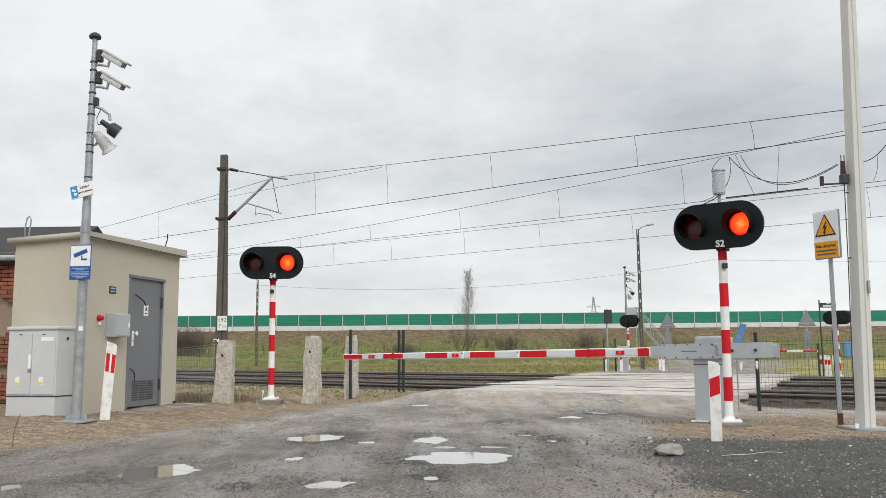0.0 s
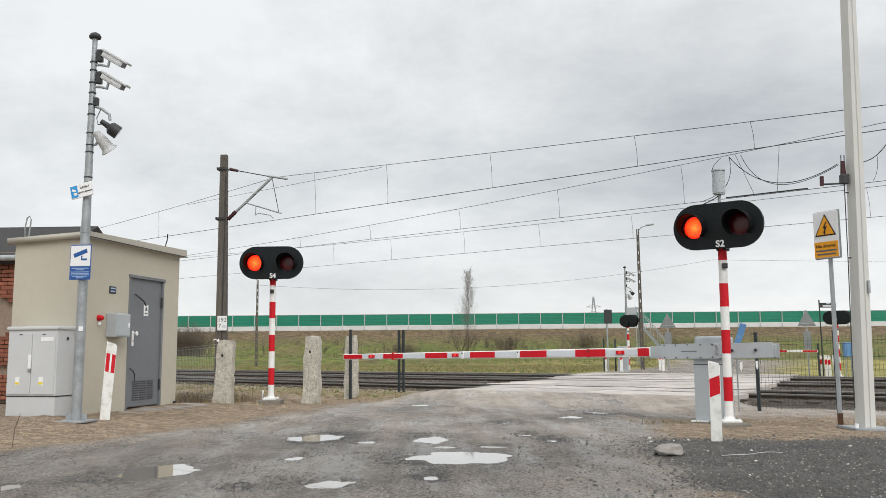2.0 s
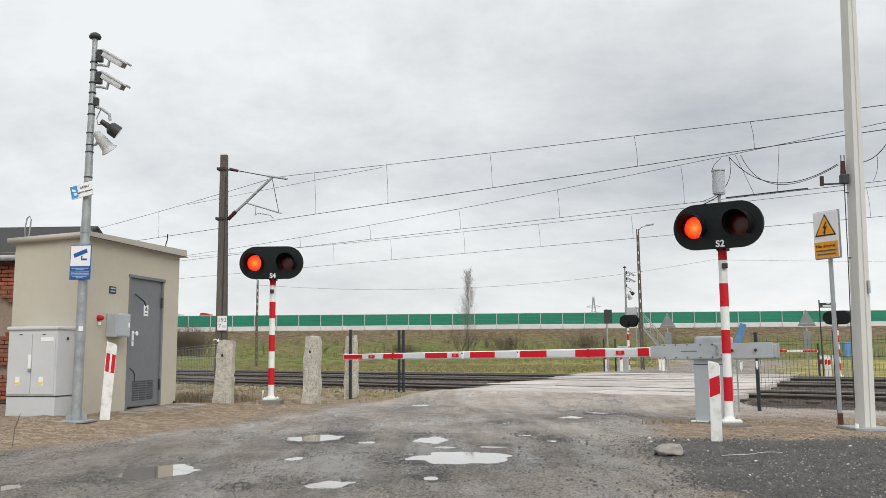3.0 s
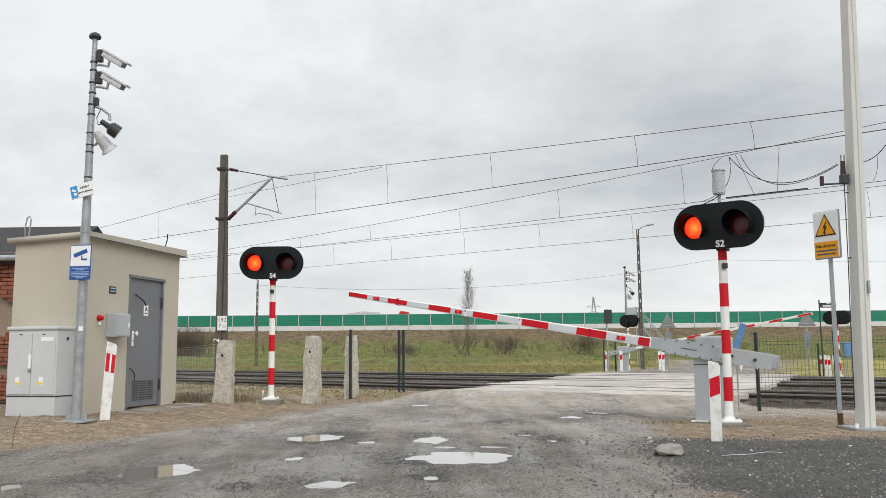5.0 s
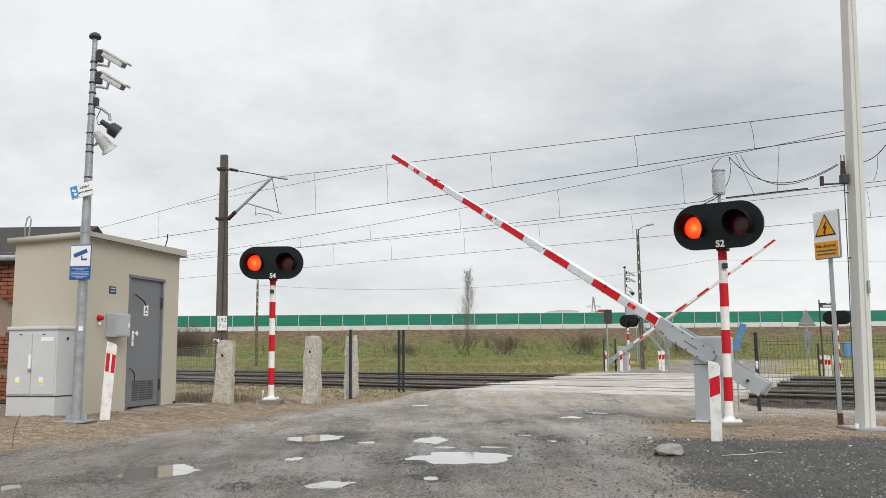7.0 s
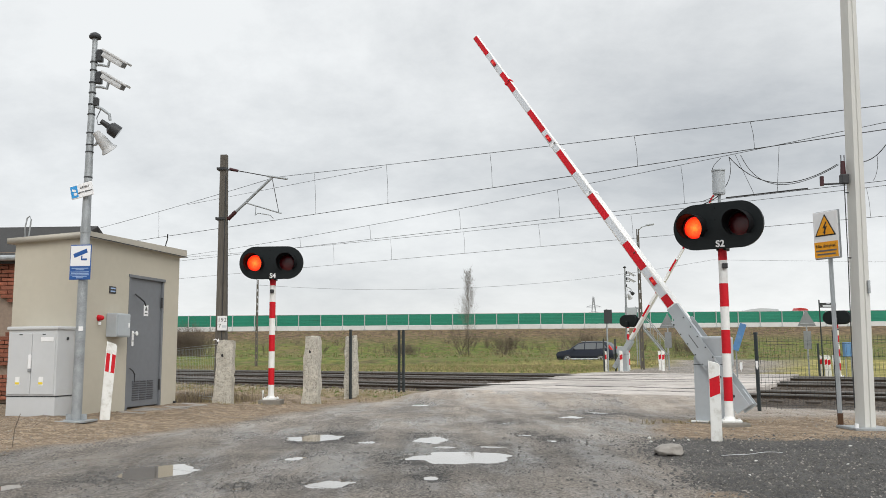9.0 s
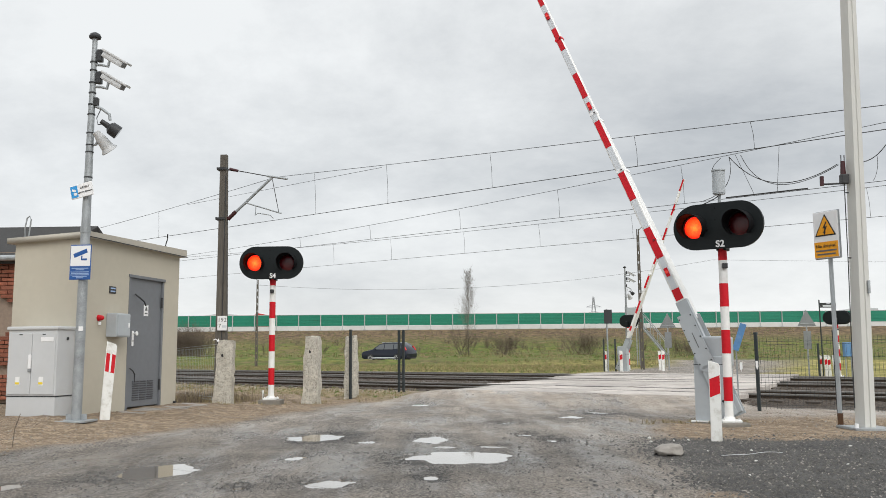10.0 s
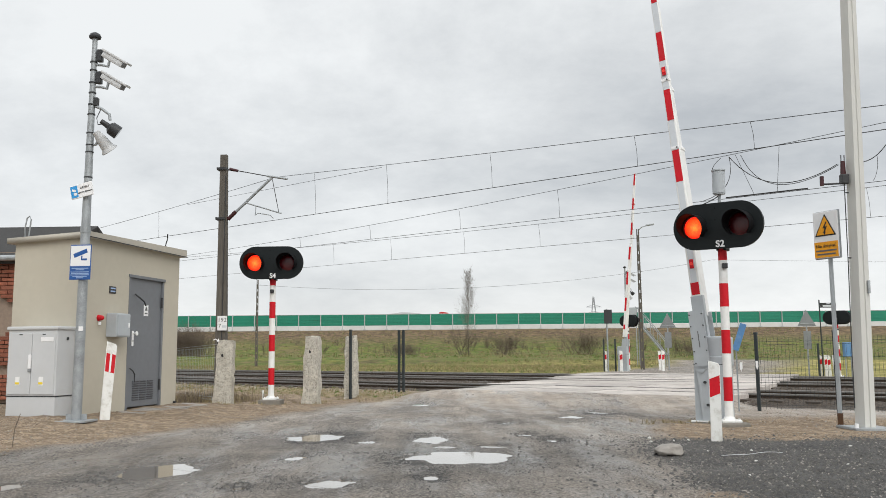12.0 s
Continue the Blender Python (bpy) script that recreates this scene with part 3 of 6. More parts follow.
    rr.inputs["To Min"].default_value, rr.inputs["To Max"].default_value = 0.42, 0.85
    L(broad, rr.inputs["Value"])
    w2 = N("ShaderNodeMath"); w2.operation = "MULTIPLY_ADD"
    w2.inputs[1].default_value = -0.25
    L(sb.outputs[2], w2.inputs[0]); L(rr.outputs[0], w2.inputs[2])
    w3 = N("ShaderNodeMath"); w3.operation = "MULTIPLY_ADD"; w3.inputs[1].default_value = 0.4; w3.use_clamp = True
    L(sa.outputs[0], w3.inputs[0]); L(w2.outputs[0], w3.inputs[2])
    w4 = N("ShaderNodeMath"); w4.operation = "ADD"; w4.use_clamp = True
    L(w3.outputs[0], w4.inputs[0]); L(sa.outputs[2], w4.inputs[1])
    w5 = N("ShaderNodeMath"); w5.operation = "MULTIPLY_ADD"; w5.inputs[1].default_value = -0.30
    L(damp, w5.inputs[0]); L(w4.outputs[0], w5.inputs[2])
    w6 = N("ShaderNodeMath"); w6.operation = "MAXIMUM"; w6.inputs[1].default_value = 0.16
    L(w5.outputs[0], w6.inputs[0]); L(w6.outputs[0], b.inputs["Roughness"])
    bp = N("ShaderNodeBump")
    bp.inputs["Distance"].default_value = 0.014
    bs = N("ShaderNodeMapRange")
    bs.inputs["To Min"].default_value, bs.inputs["To Max"].default_value = 0.95, 0.35
    L(damp, bs.inputs["Value"]); L(bs.outputs[0], bp.inputs["Strength"])
    gl = N("ShaderNodeMapRange")
    gl.inputs["To Min"].default_value, gl.inputs["To Max"].default_value = 0.22, 0.6
    L(damp, gl.inputs["Value"]); L(gl.outputs[0], b.inputs["Specular IOR Level"])
    hm = N("ShaderNodeMath"); hm.operation = "ADD"
    L(grit, hm.inputs[0]); L(speck, hm.inputs[1]); L(hm.outputs[0], bp.inputs["Height"])
    L(bp.outputs[0], b.inputs["Normal"])
    return m


def build_ground():
    far = lambda a, b, n: list(np.geomspace(a, b, n))
    xs = np.array([-v for v in far(9.5, 2500, 46)[::-1]] + list(np.arange(-9.4, 9.41, 0.05)) + far(9.5, 2500, 46))
    ys = np.array([-2500, -600, -100, -20, -5, 0, 2, 3.5, 4.5] + list(np.arange(5, 14, 0.035)) + list(np.arange(14, 22, 0.06)) + list(np.arange(22, 40, 0.4)) + list(np.arange(40, 160, 2.0)) + [170, 200, 260, 400, 700, 1300, 2600])
    X, Y = np.meshgrid(xs, ys)
    Z, wet = height(X, Y)
    d, s, dirt, dark, grass, ballast, slab, verge, left = zones(X, Y)
    nx, ny = len(xs), len(ys)
    i = np.arange(nx * ny).reshape(ny, nx)
    f = np.stack([i[:-1, :-1], i[:-1, 1:], i[1:, 1:], i[1:, :-1]], -1).reshape(-1, 4)
    me = bpy.data.meshes.new("ground")
    me.vertices.add(nx * ny)
    me.vertices.foreach_set("co", np.stack([X, Y, Z], -1).astype(np.float32).ravel())
    me.loops.add(f.size)
    me.loops.foreach_set("vertex_index", f.ravel().astype(np.int32))
    me.polygons.add(len(f))
    me.polygons.foreach_set("loop_start", np.arange(0, f.size, 4, dtype=np.int32))
    me.update(calc_edges=True)
    one = np.ones_like(Z)
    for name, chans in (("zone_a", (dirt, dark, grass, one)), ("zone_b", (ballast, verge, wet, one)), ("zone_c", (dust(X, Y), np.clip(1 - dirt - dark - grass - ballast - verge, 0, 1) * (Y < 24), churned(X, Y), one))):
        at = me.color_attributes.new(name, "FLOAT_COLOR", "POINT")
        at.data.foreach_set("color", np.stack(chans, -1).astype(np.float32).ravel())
    me.materials.append(ground_material())
    me.shade_smooth()
    ob = new("ground", me)
    return tagged(ob, "potholed wet grey road among brown dirt, gravel and grass", "ground", kind="structure")


def hgt(x, y):
    return float(height(np.array([float(x)]), np.array([float(y)]))[0][0])


build_ground()


def build_puddle(cx, cy, rx, ry):
    bm = bmesh.new()
    vs = [bm.verts.new((1.5 * rx * math.cos(a), 1.5 * ry * math.sin(a), 0)) for a in np.linspace(0, 2 * math.pi, 28, endpoint=False)]
    bm.faces.new(vs)
    ob = part("puddle", bm, "water")
    ob.location = (cx, cy, -0.0185 - 0.0012 * (PUDDLES.index((cx, cy, rx, ry)) % 3))
    return tagged(ob, "shallow rain puddle in a pothole of the road", "puddle", "puddles on the road")


for p in PUDDLES:
    build_puddle(*p)

# ---- railway ----


def build_track(d0, d1):
    t = thing("railway_track", Matrix(), "rusty railway track with worn shiny rail heads on sleepers", "railway track", "railway tracks", "structure")
    for d in (d0, d1):
        ax = Matrix.Translation(on_track(0, d)) @ Matrix.Rotation(-TRACK, 4, "Z")
        web = box((170, 0.016, 0.12), (-25, 0, 0.07))
        box((170, 0.14, 0.014), (-25, 0, 0.0), bm=web)
        box((170, 0.05, 0.02), (-25, 0, 0.106), bm=web)
        r = part("rail", web, "rail_side", t)
        r.matrix_basis = ax
        part("rail_head", box((170, 0.070, 0.036), (-25, 0, 0.132), bevel=0.006), "rail_head", r, "worn shiny rail head")
    me = None
    for k in range(58):
        s = -27 + k * 0.65
        if crossing_left((d0 + d1) / 2) - 0.2 < s < crossing_right((d0 + d1) / 2) + 0.2:
            continue
        if me is None:
            o = part("sleeper", box((0.25, 2.6, 0.14), (0, 0, -0.075), bevel=0.015), "sleeper", t)
            me = o.data
        else:
            o = new("sleeper", me)
            o.parent = t
        o.matrix_basis = Matrix.Translation(on_track(s, (d0 + d1) / 2, 0.06)) @ Matrix.Rotation(-TRACK, 4, "Z")


for a, b in RAILS:
    build_track(a, b)


def build_crossing():
    t = thing("crossing_deck", Matrix(), "pale concrete slab deck of a level crossing between the rails", "crossing deck", kind="structure")
    rng = random.Random(5)
    rows = ((14.55, 16.02), (16.20, 17.50), (17.68, 19.5), (19.51, 21.32), (21.50, 22.80), (22.98, 24.45), (24.46, 25.92), (26.10, 27.40), (27.58, 29.3))
    for d0, d1 in rows:
        dm = (d0 + d1) / 2
        s, end = crossing_left(dm) + rng.uniform(-0.2, 0.1), crossing_right(dm)
        n = round((end - s) / 1.5)
        w = (end - s) / n
        bm0 = box((w - 0.035, d1 - d0 - 0.03, 0.16), (0, 0, -0.08), bevel=0.018)
        me = None
        for k in range(n):
            if me is None:
                o = part("slab", bm0, "slab", t)
                me = o.data
            else:
                o = new("slab", me)
                o.parent = t
            o.matrix_basis = Matrix.Translation(on_track(s + (k + 0.5) * w, dm, RAIL_TOP + rng.uniform(-0.016, 0.0))) @ Matrix.Rotation(-TRACK, 4, "Z") @ pose(0, 0, 0, rng.uniform(-0.5, 0.5), rng.uniform(-0.3, 0.3), 0)


build_crossing()

# ---- noise barrier on the embankment ----


def build_noise_wall():
    t = thing("noise_barrier", pose(0, 151, 5.2, 0, 0, 0.25), "long green noise barrier with a pale concrete base on an embankment", "noise barrier", kind="structure")
    post = box((0.15, 0.24, 2.95), (0, 0, 1.45), bevel=0.02)
    box((0.55, 0.5, 0.5), (0, 0, -0.05), bevel=0.05, bm=post)
    panel = bmesh.new()
    box((3.86, 0.06, 1.98), (0, 0.02, 1.85), bm=panel)
    for k in range(4):
        box((3.8, 0.10, 0.455), (0, 0, 0.86 + 0.24 + k * 0.495), bevel=0.03, bm=panel)
    base = box((3.8, 0.14, 0.80), (0, 0, 0.42), bevel=0.02)
    cap = box((4.0, 0.16, 0.07), (0, 0, 2.875), bevel=0.015)
    sets = [["post", post, "noise_post"], ["green_panel", panel, "noise_green"], ["base_panel", base, "noise_white"], ["capping", cap, "noise_white"]]
    for k in range(-24, 30):
        for row in sets:
            name, src, material = row
            if isinstance(src, bpy.types.Mesh):
                o = new(name, src)
                o.parent = t
            else:
                o = part(name, src, material, t)
                row[1] = o.data
            o.location = (k * 3.97 + 1.64 + (0 if name == "post" else 2.0), -0.08 if name == "post" else 0, 0)


build_noise_wall()

# ---- equipment hut ----


def build_hut():
    yaw = math.degrees(math.atan2(0.978, 0.21))
    # x runs along the door wall, y into the hut
    h = thing("equipment_hut", pose(-5.22, 12.1, 0.06, 0, 0, yaw), "small beige rendered equipment hut with a grey steel door", "hut")
    W, D, H = 2.63, 1.19, 2.66
    u0, u1, z0, z1 = 1.12, 2.15, 0.06, 2.17
    wall = prism([(0, 0), (u0, 0), (u0, z1), (u1, z1), (u1, 0), (W, 0), (W, H), (0, H)], 0.10)
    wall.transform(Matrix.Translation((0, 0.10, 0)))
    part("wall", wall, "render", h)
    for x in (0.05, W - 0.05):
        part("wall", box((0.10, D - 0.1, H - 0.06), (x, 0.1 + (D - 0.1) / 2, (H - 0.06) / 2)), "render", h)
    part("wall", box((W - 0.2, 0.1, H - 0.12), (W / 2, D - 0.05, (H - 0.12) / 2)), "render", h)
    roof = prism([(-0.08, 2.625), (W + 0.09, 2.625), (W + 0.09, 2.75), (-0.08, 2.705)], D + 0.18)
    roof.transform(Matrix.Translation((0, D + 0.09, 0)))
    for v in roof.verts:
        v.co.z -= 0.055 * max(0.0, v.co.y) / D
    part("roof", roof, "fascia", h, "beige sheet-edged flat roof")
    edge = box((W + 0.19, 0.012, 0.012), (W / 2 + 0.005, -0.097, 2.627))
    part("drip_edge", edge, "frame_dark", h)
    plinth = box((W + 0.02, D + 0.02, 0.10), (W / 2, D / 2, -0.02), bevel=0.01)
    part("plinth", plinth, "concrete", h)
    fr = box((0.05, 0.09, z1 - 0.05), (u0 + 0.025, 0.04, (z1 + 0.05) / 2))
    box((0.05, 0.09, z1 - 0.05), (u1 - 0.025, 0.04, (z1 + 0.05) / 2), bm=fr)
    box((u1 - u0 + 0.04, 0.10, 0.045), ((u0 + u1) / 2, 0.03, z1 - 0.01), bm=fr)
    part("door_frame", fr, "door_grey", h)
    leaf = box((u1 - u0 - 0.11, 0.05, z1 - 0.12), ((u0 + u1) / 2, 0.045, (z1 + 0.06) / 2), bevel=0.008)
    door = part("door", leaf, "door_grey", h, "grey painted steel door")
    handle = box((0.05, 0.012, 0.24), (u0 + 0.17, 0.014, 1.17), bevel=0.005)
    rod((u0 + 0.17, 0.0, 1.25), (u0 + 0.17, -0.05, 1.25), 0.012, bm=handle)
    rod((u0 + 0.17, -0.05, 1.25), (u0 + 0.17, -0.062, 1.25), 0.034, bm=handle, n=16)
    part("door_handle", handle, "white_clean", door, "white escutcheon and knob")
    part("keyhole", box((0.012, 0.004, 0.03), (u0 + 0.17, 0.006, 1.13)), "ink", door)
    for zz in (0.42, 1.78):
        part("hinge", rod((u1 - 0.055, 0.0, zz - 0.09), (u1 - 0.055, 0.0, zz + 0.09), 0.016), "frame_dark", door)
    arm = pipe([(u0 + 0.17, 0.0, 1.88), (u0 + 0.19, -0.06, 1.83), (u0 + 0.30, -0.09, 1.76), (u0 + 0.35, -0.09, 1.70)], 0.013)
    part("door_hook", arm, "frame_dark", door)
    arm2 = pipe([(u0 + 0.10, 0.0, 0.70), (u0 + 0.11, -0.05, 0.66), (u0 + 0.15, -0.06, 0.60), (u0 + 0.15, -0.06, 0.48)], 0.011)
    part("door_hook", arm2, "frame_dark", door)
    for c in range(3):
        lou = bmesh.new()
        for r in range(9):
            box((0.17, 0.012, 0.016), (u0 + 0.30 + c * 0.21, 0.014, 0.20 + r * 0.036), Matrix.Rotation(0.5, 4, "X"), bm=lou)
        part("vent_louvres", lou, "louvre", door)
    st = box((0.13, 0.004, 0.175), (u0 + 0.53, 0.017, 1.63))
    sticker = part("warning_sticker", st, "white_clean", door, "small white warning sticker")
    part("pictogram", prism([(u0 + 0.49, 1.63), (u0 + 0.57, 1.63), (u0 + 0.53, 1.70)], 0.003), "bar_grey", sticker).location = (0, 0.0145, 0)
    part("print_line", box((0.08, 0.002, 0.02), (u0 + 0.53, 0.0135, 1.585)), "bar_grey", sticker)
    # wall box, alarm, plate
    bx = box((0.36, 0.18, 0.36), (0.73, -0.09, 1.36), bevel=0.015)
    wb = part("wall_box", bx, "grey", h, "grey wall-mounted meter box")
    part("box_door", box((0.32, 0.012, 0.32), (0.73, -0.186, 1.36), bevel=0.004), "grey", wb)
    part("box_lock", box((0.03, 0.015, 0.07), (0.85, -0.197, 1.36), bevel=0.006), "white_clean", wb)
    al = rod((0.36, 0.0, 1.46), (0.36, -0.05, 1.46), 0.048, 0.038, n=20)
    bmesh.ops.create_uvsphere(al, u_segments=16, v_segments=8, radius=0.038, matrix=Matrix.Translation((0.36, -0.052, 1.46)))
    sir = part("alarm_siren", al, "red", h, "red round alarm siren", True)
    part("siren_base", rod((0.35, -0.03, 1.40), (0.35, -0.03, 1.355), 0.022), "white_clean", sir)
    pl = part("number_plate", box((0.17, 0.012, 0.11), (0.68, -0.004, 1.90), bevel=0.003), "frame_dark", h, "small dark plate with illegible print")
    for zz in (1.925, 1.88):
        part("print_line", box((0.12, 0.002, 0.02), (0.68, -0.011, zz)), "bar", pl)
    part("cable_stub", rod((2.55, -0.01, 0.10), (2.55, -0.05, 0.10), 0.02), "frame_dark", h)
    # roof hooks
    part("lifting_eye", pipe([(-0.02 + 0.03, 1.05, 2.62), (0.0, 1.05, 2.80), (0.0, 1.02, 2.95), (0.0, 0.98, 2.98), (0.0, 0.95, 2.93), (0.0, 0.98, 2.68)], 0.011), "galv", h)
    part("wall_bracket", pipe([(2.62, 0.3, 2.74), (2.60, 0.26, 2.86), (2.55, 0.2, 2.95), (2.48, 0.16, 3.02)], 0.010), "frame_dark", h)
    # paving beside the door
    slab_me = None
    for k in range(7):
        if slab_me is None:
            o = part("paving_slab", box((0.32, 0.44, 0.06), (0, 0, 0), bevel=0.008), "stone", h)
            slab_me = o.data
        else:
            o = new("paving_slab", slab_me)
            o.parent = h
        o.matrix_basis = pose(0.95 + k * 0.33, -0.27 - 0.05 * (k % 2), 0.012 + 0.008 * (k % 3), 2.5 + k % 2, 1.6 * (-1) ** k, 5 * (-1) ** k)


build_hut()

# ---- crossing signals ----
MOVING = []


def build_signal(m, code, head_yaw, height_, antenna=False, band=0.314):
    """A two-lamp crossing signal. Each lens glows throughout; an added dark disc slides from behind the face board over
    it to stand for the lamp being off.
    """
    t = thing("crossing_signal", m, "striped crossing signal with two red lamps on black board", "signal", "crossing signals")
    foot = box((0.26, 0.26, 0.03), (0, 0, 0.03), bevel=0.006)
    for a, b in ((-1, -1), (1, -1), (-1, 1), (1, 1)):
        rod((a * 0.10, b * 0.10, 0.04), (a * 0.10, b * 0.10, 0.065), 0.014, bm=foot, n=6)
    part("foot_plate", foot, "white", t)
    part("footing", box((0.42, 0.42, 0.14), (0, 0, -0.055), bevel=0.02), "footing", t)
    gus = rod((0, 0, 0.04), (0, 0, 0.085), 0.078, 0.062, n=20)
    part("collar", gus, "white", t)
    z, k = 0.05, 0
    while z < height_ - 0.02:
        top = min(z + band, height_) if k else 0.29
        part("white_band" if k % 2 == 0 else "red_band", rod((0, 0, z), (0, 0, top), 0.057 if k % 2 == 0 else 0.0585, n=20), "white" if k % 2 == 0 else "red", t, smooth=True)
        z, k = top, k + 1
    part("clamp", box((0.07, 0.05, 0.07), (0, -0.075, height_ - 0.25), bevel=0.008), "frame_dark", t)
    # the head: face board with two openings, back box, visors
    W, H, zc, sp, R = 1.22, 0.62, height_ + 0.29, 0.315, 0.158
    turn = pose(0, 0, zc, 0, 0, head_yaw)
    face = prism(stadium(W, H, 20), 0.03, [ring(-sp, -0.0, R), ring(sp, -0.0, R)], bevel=0.004)
    face.transform(Matrix.Translation((0, -0.14, 0)))
    head = part("face_board", face, "black", t, "black oval face board")
    head.matrix_basis = turn
    back = prism(stadium(W - 0.10, H - 0.10, 16), 0.10, bevel=0.02)
    back.transform(Matrix.Translation((0, 0.0, 0)))
    part("back_box", back, "black", head)
    rim = prism(stadium(W, H, 20), 0.045, [stadium(W - 0.02, H - 0.02, 20)])
    rim.transform(Matrix.Translation((0, -0.10, 0)))
    part("rim", rim, "black", head)
    part("mount", box((0.14, 0.16, 0.30), (0, 0.03, -0.18), bevel=0.02), "black", head)
    for side in (-1, 1):
        lens = bmesh.new()
        bmesh.ops.create_uvsphere(lens, u_segments=28, v_segments=14, radius=R - 0.004)
        for v in lens.verts:
            v.co = Vector((v.co.x, v.co.z * 0.22, v.co.y))
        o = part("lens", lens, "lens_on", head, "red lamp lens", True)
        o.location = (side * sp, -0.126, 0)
        vis = bmesh.new()
        n, r0, L_ = 28, R + 0.012, 0.27
        for ra, flip in ((r0, 0), (r0 + 0.006, 1)):
            rings = []
            for q in range(n + 1):
                a = radians(-52) + radians(284) * q / n
                up = 0.5 + 0.5 * math.sin(a)
                ln = 0.05 + (L_ - 0.05) * up ** 0.6
                c, s = math.cos(a), math.sin(a)
                rings.append((vis.verts.new((ra * c, -0.168, ra * s)), vis.verts.new((ra * c * 1.02, -0.168 - ln, ra * s * 1.02 - 0.02 * up))))
            for p, q in zip(rings, rings[1:]):
                vis.faces.new((p[0], p[1], q[1], q[0]))
        v = part("visor", vis, "black_in", head)
        v.location = (side * sp, 0, 0)
        for a in (-0.17, 0.17):
            part("visor_bolt", box((0.03, 0.03, 0.05), (side * sp + a, -0.18, -0.03), bevel=0.005), "black_in", head)
        # added disc, not a part of the signal: hides the glow when the lamp is off
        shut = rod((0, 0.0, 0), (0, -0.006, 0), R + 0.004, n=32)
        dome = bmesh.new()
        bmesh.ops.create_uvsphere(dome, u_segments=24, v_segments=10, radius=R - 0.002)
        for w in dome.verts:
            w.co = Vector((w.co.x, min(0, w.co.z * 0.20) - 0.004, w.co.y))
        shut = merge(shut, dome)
        sh = part("shutter", shut, "lens_off", head, "added dark red disc standing for the unlit lens", True)
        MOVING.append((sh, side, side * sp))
    letters("code_letters", code, 0.125, "white_clean", head, pose(0.035, -0.172, -0.252), bold=0.03)
    for a in (-0.02, 0.02):
        part("screw", rod((-0.02, -0.168, 0.16 + a * 4), (-0.02, -0.175, 0.16 + a * 4), 0.010, n=8), "black_in", head)
    if antenna:
        part("mast", rod((0, 0.03, zc + 0.28), (0, 0.03, zc + 0.50), 0.022), "galv", t)
        drum = rod((0, 0.03, zc + 0.47), (0, 0.03, zc + 0.78), 0.085, n=20)
        rod((0, 0.03, zc + 0.78), (0, 0.03, zc + 0.80), 0.095, n=20, bm=drum)
        rod((0, 0.03, zc + 0.455), (0, 0.03, zc + 0.475), 0.075, n=20, bm=drum)
        part("bell", drum, "grey", t, "grey warning bell drum", True)
        part("bell_cable", pipe([(0.02, 0.05, zc + 0.46), (-0.06, 0.05, zc + 0.40), (-0.18, 0.05, zc + 0.34), (-0.30, 0.04, zc + 0.29)], 0.008), "cable", t)
    return t


build_signal(pose(3.66, 10.9, 0.035, 0.3, 0.35, 0) @ Matrix.Scale(0.965, 4), "S2", -38, 2.345, True)
build_signal(pose(-3.28, 16.0, 0.10), "S4", -2, 2.31)

# ---- barriers ----


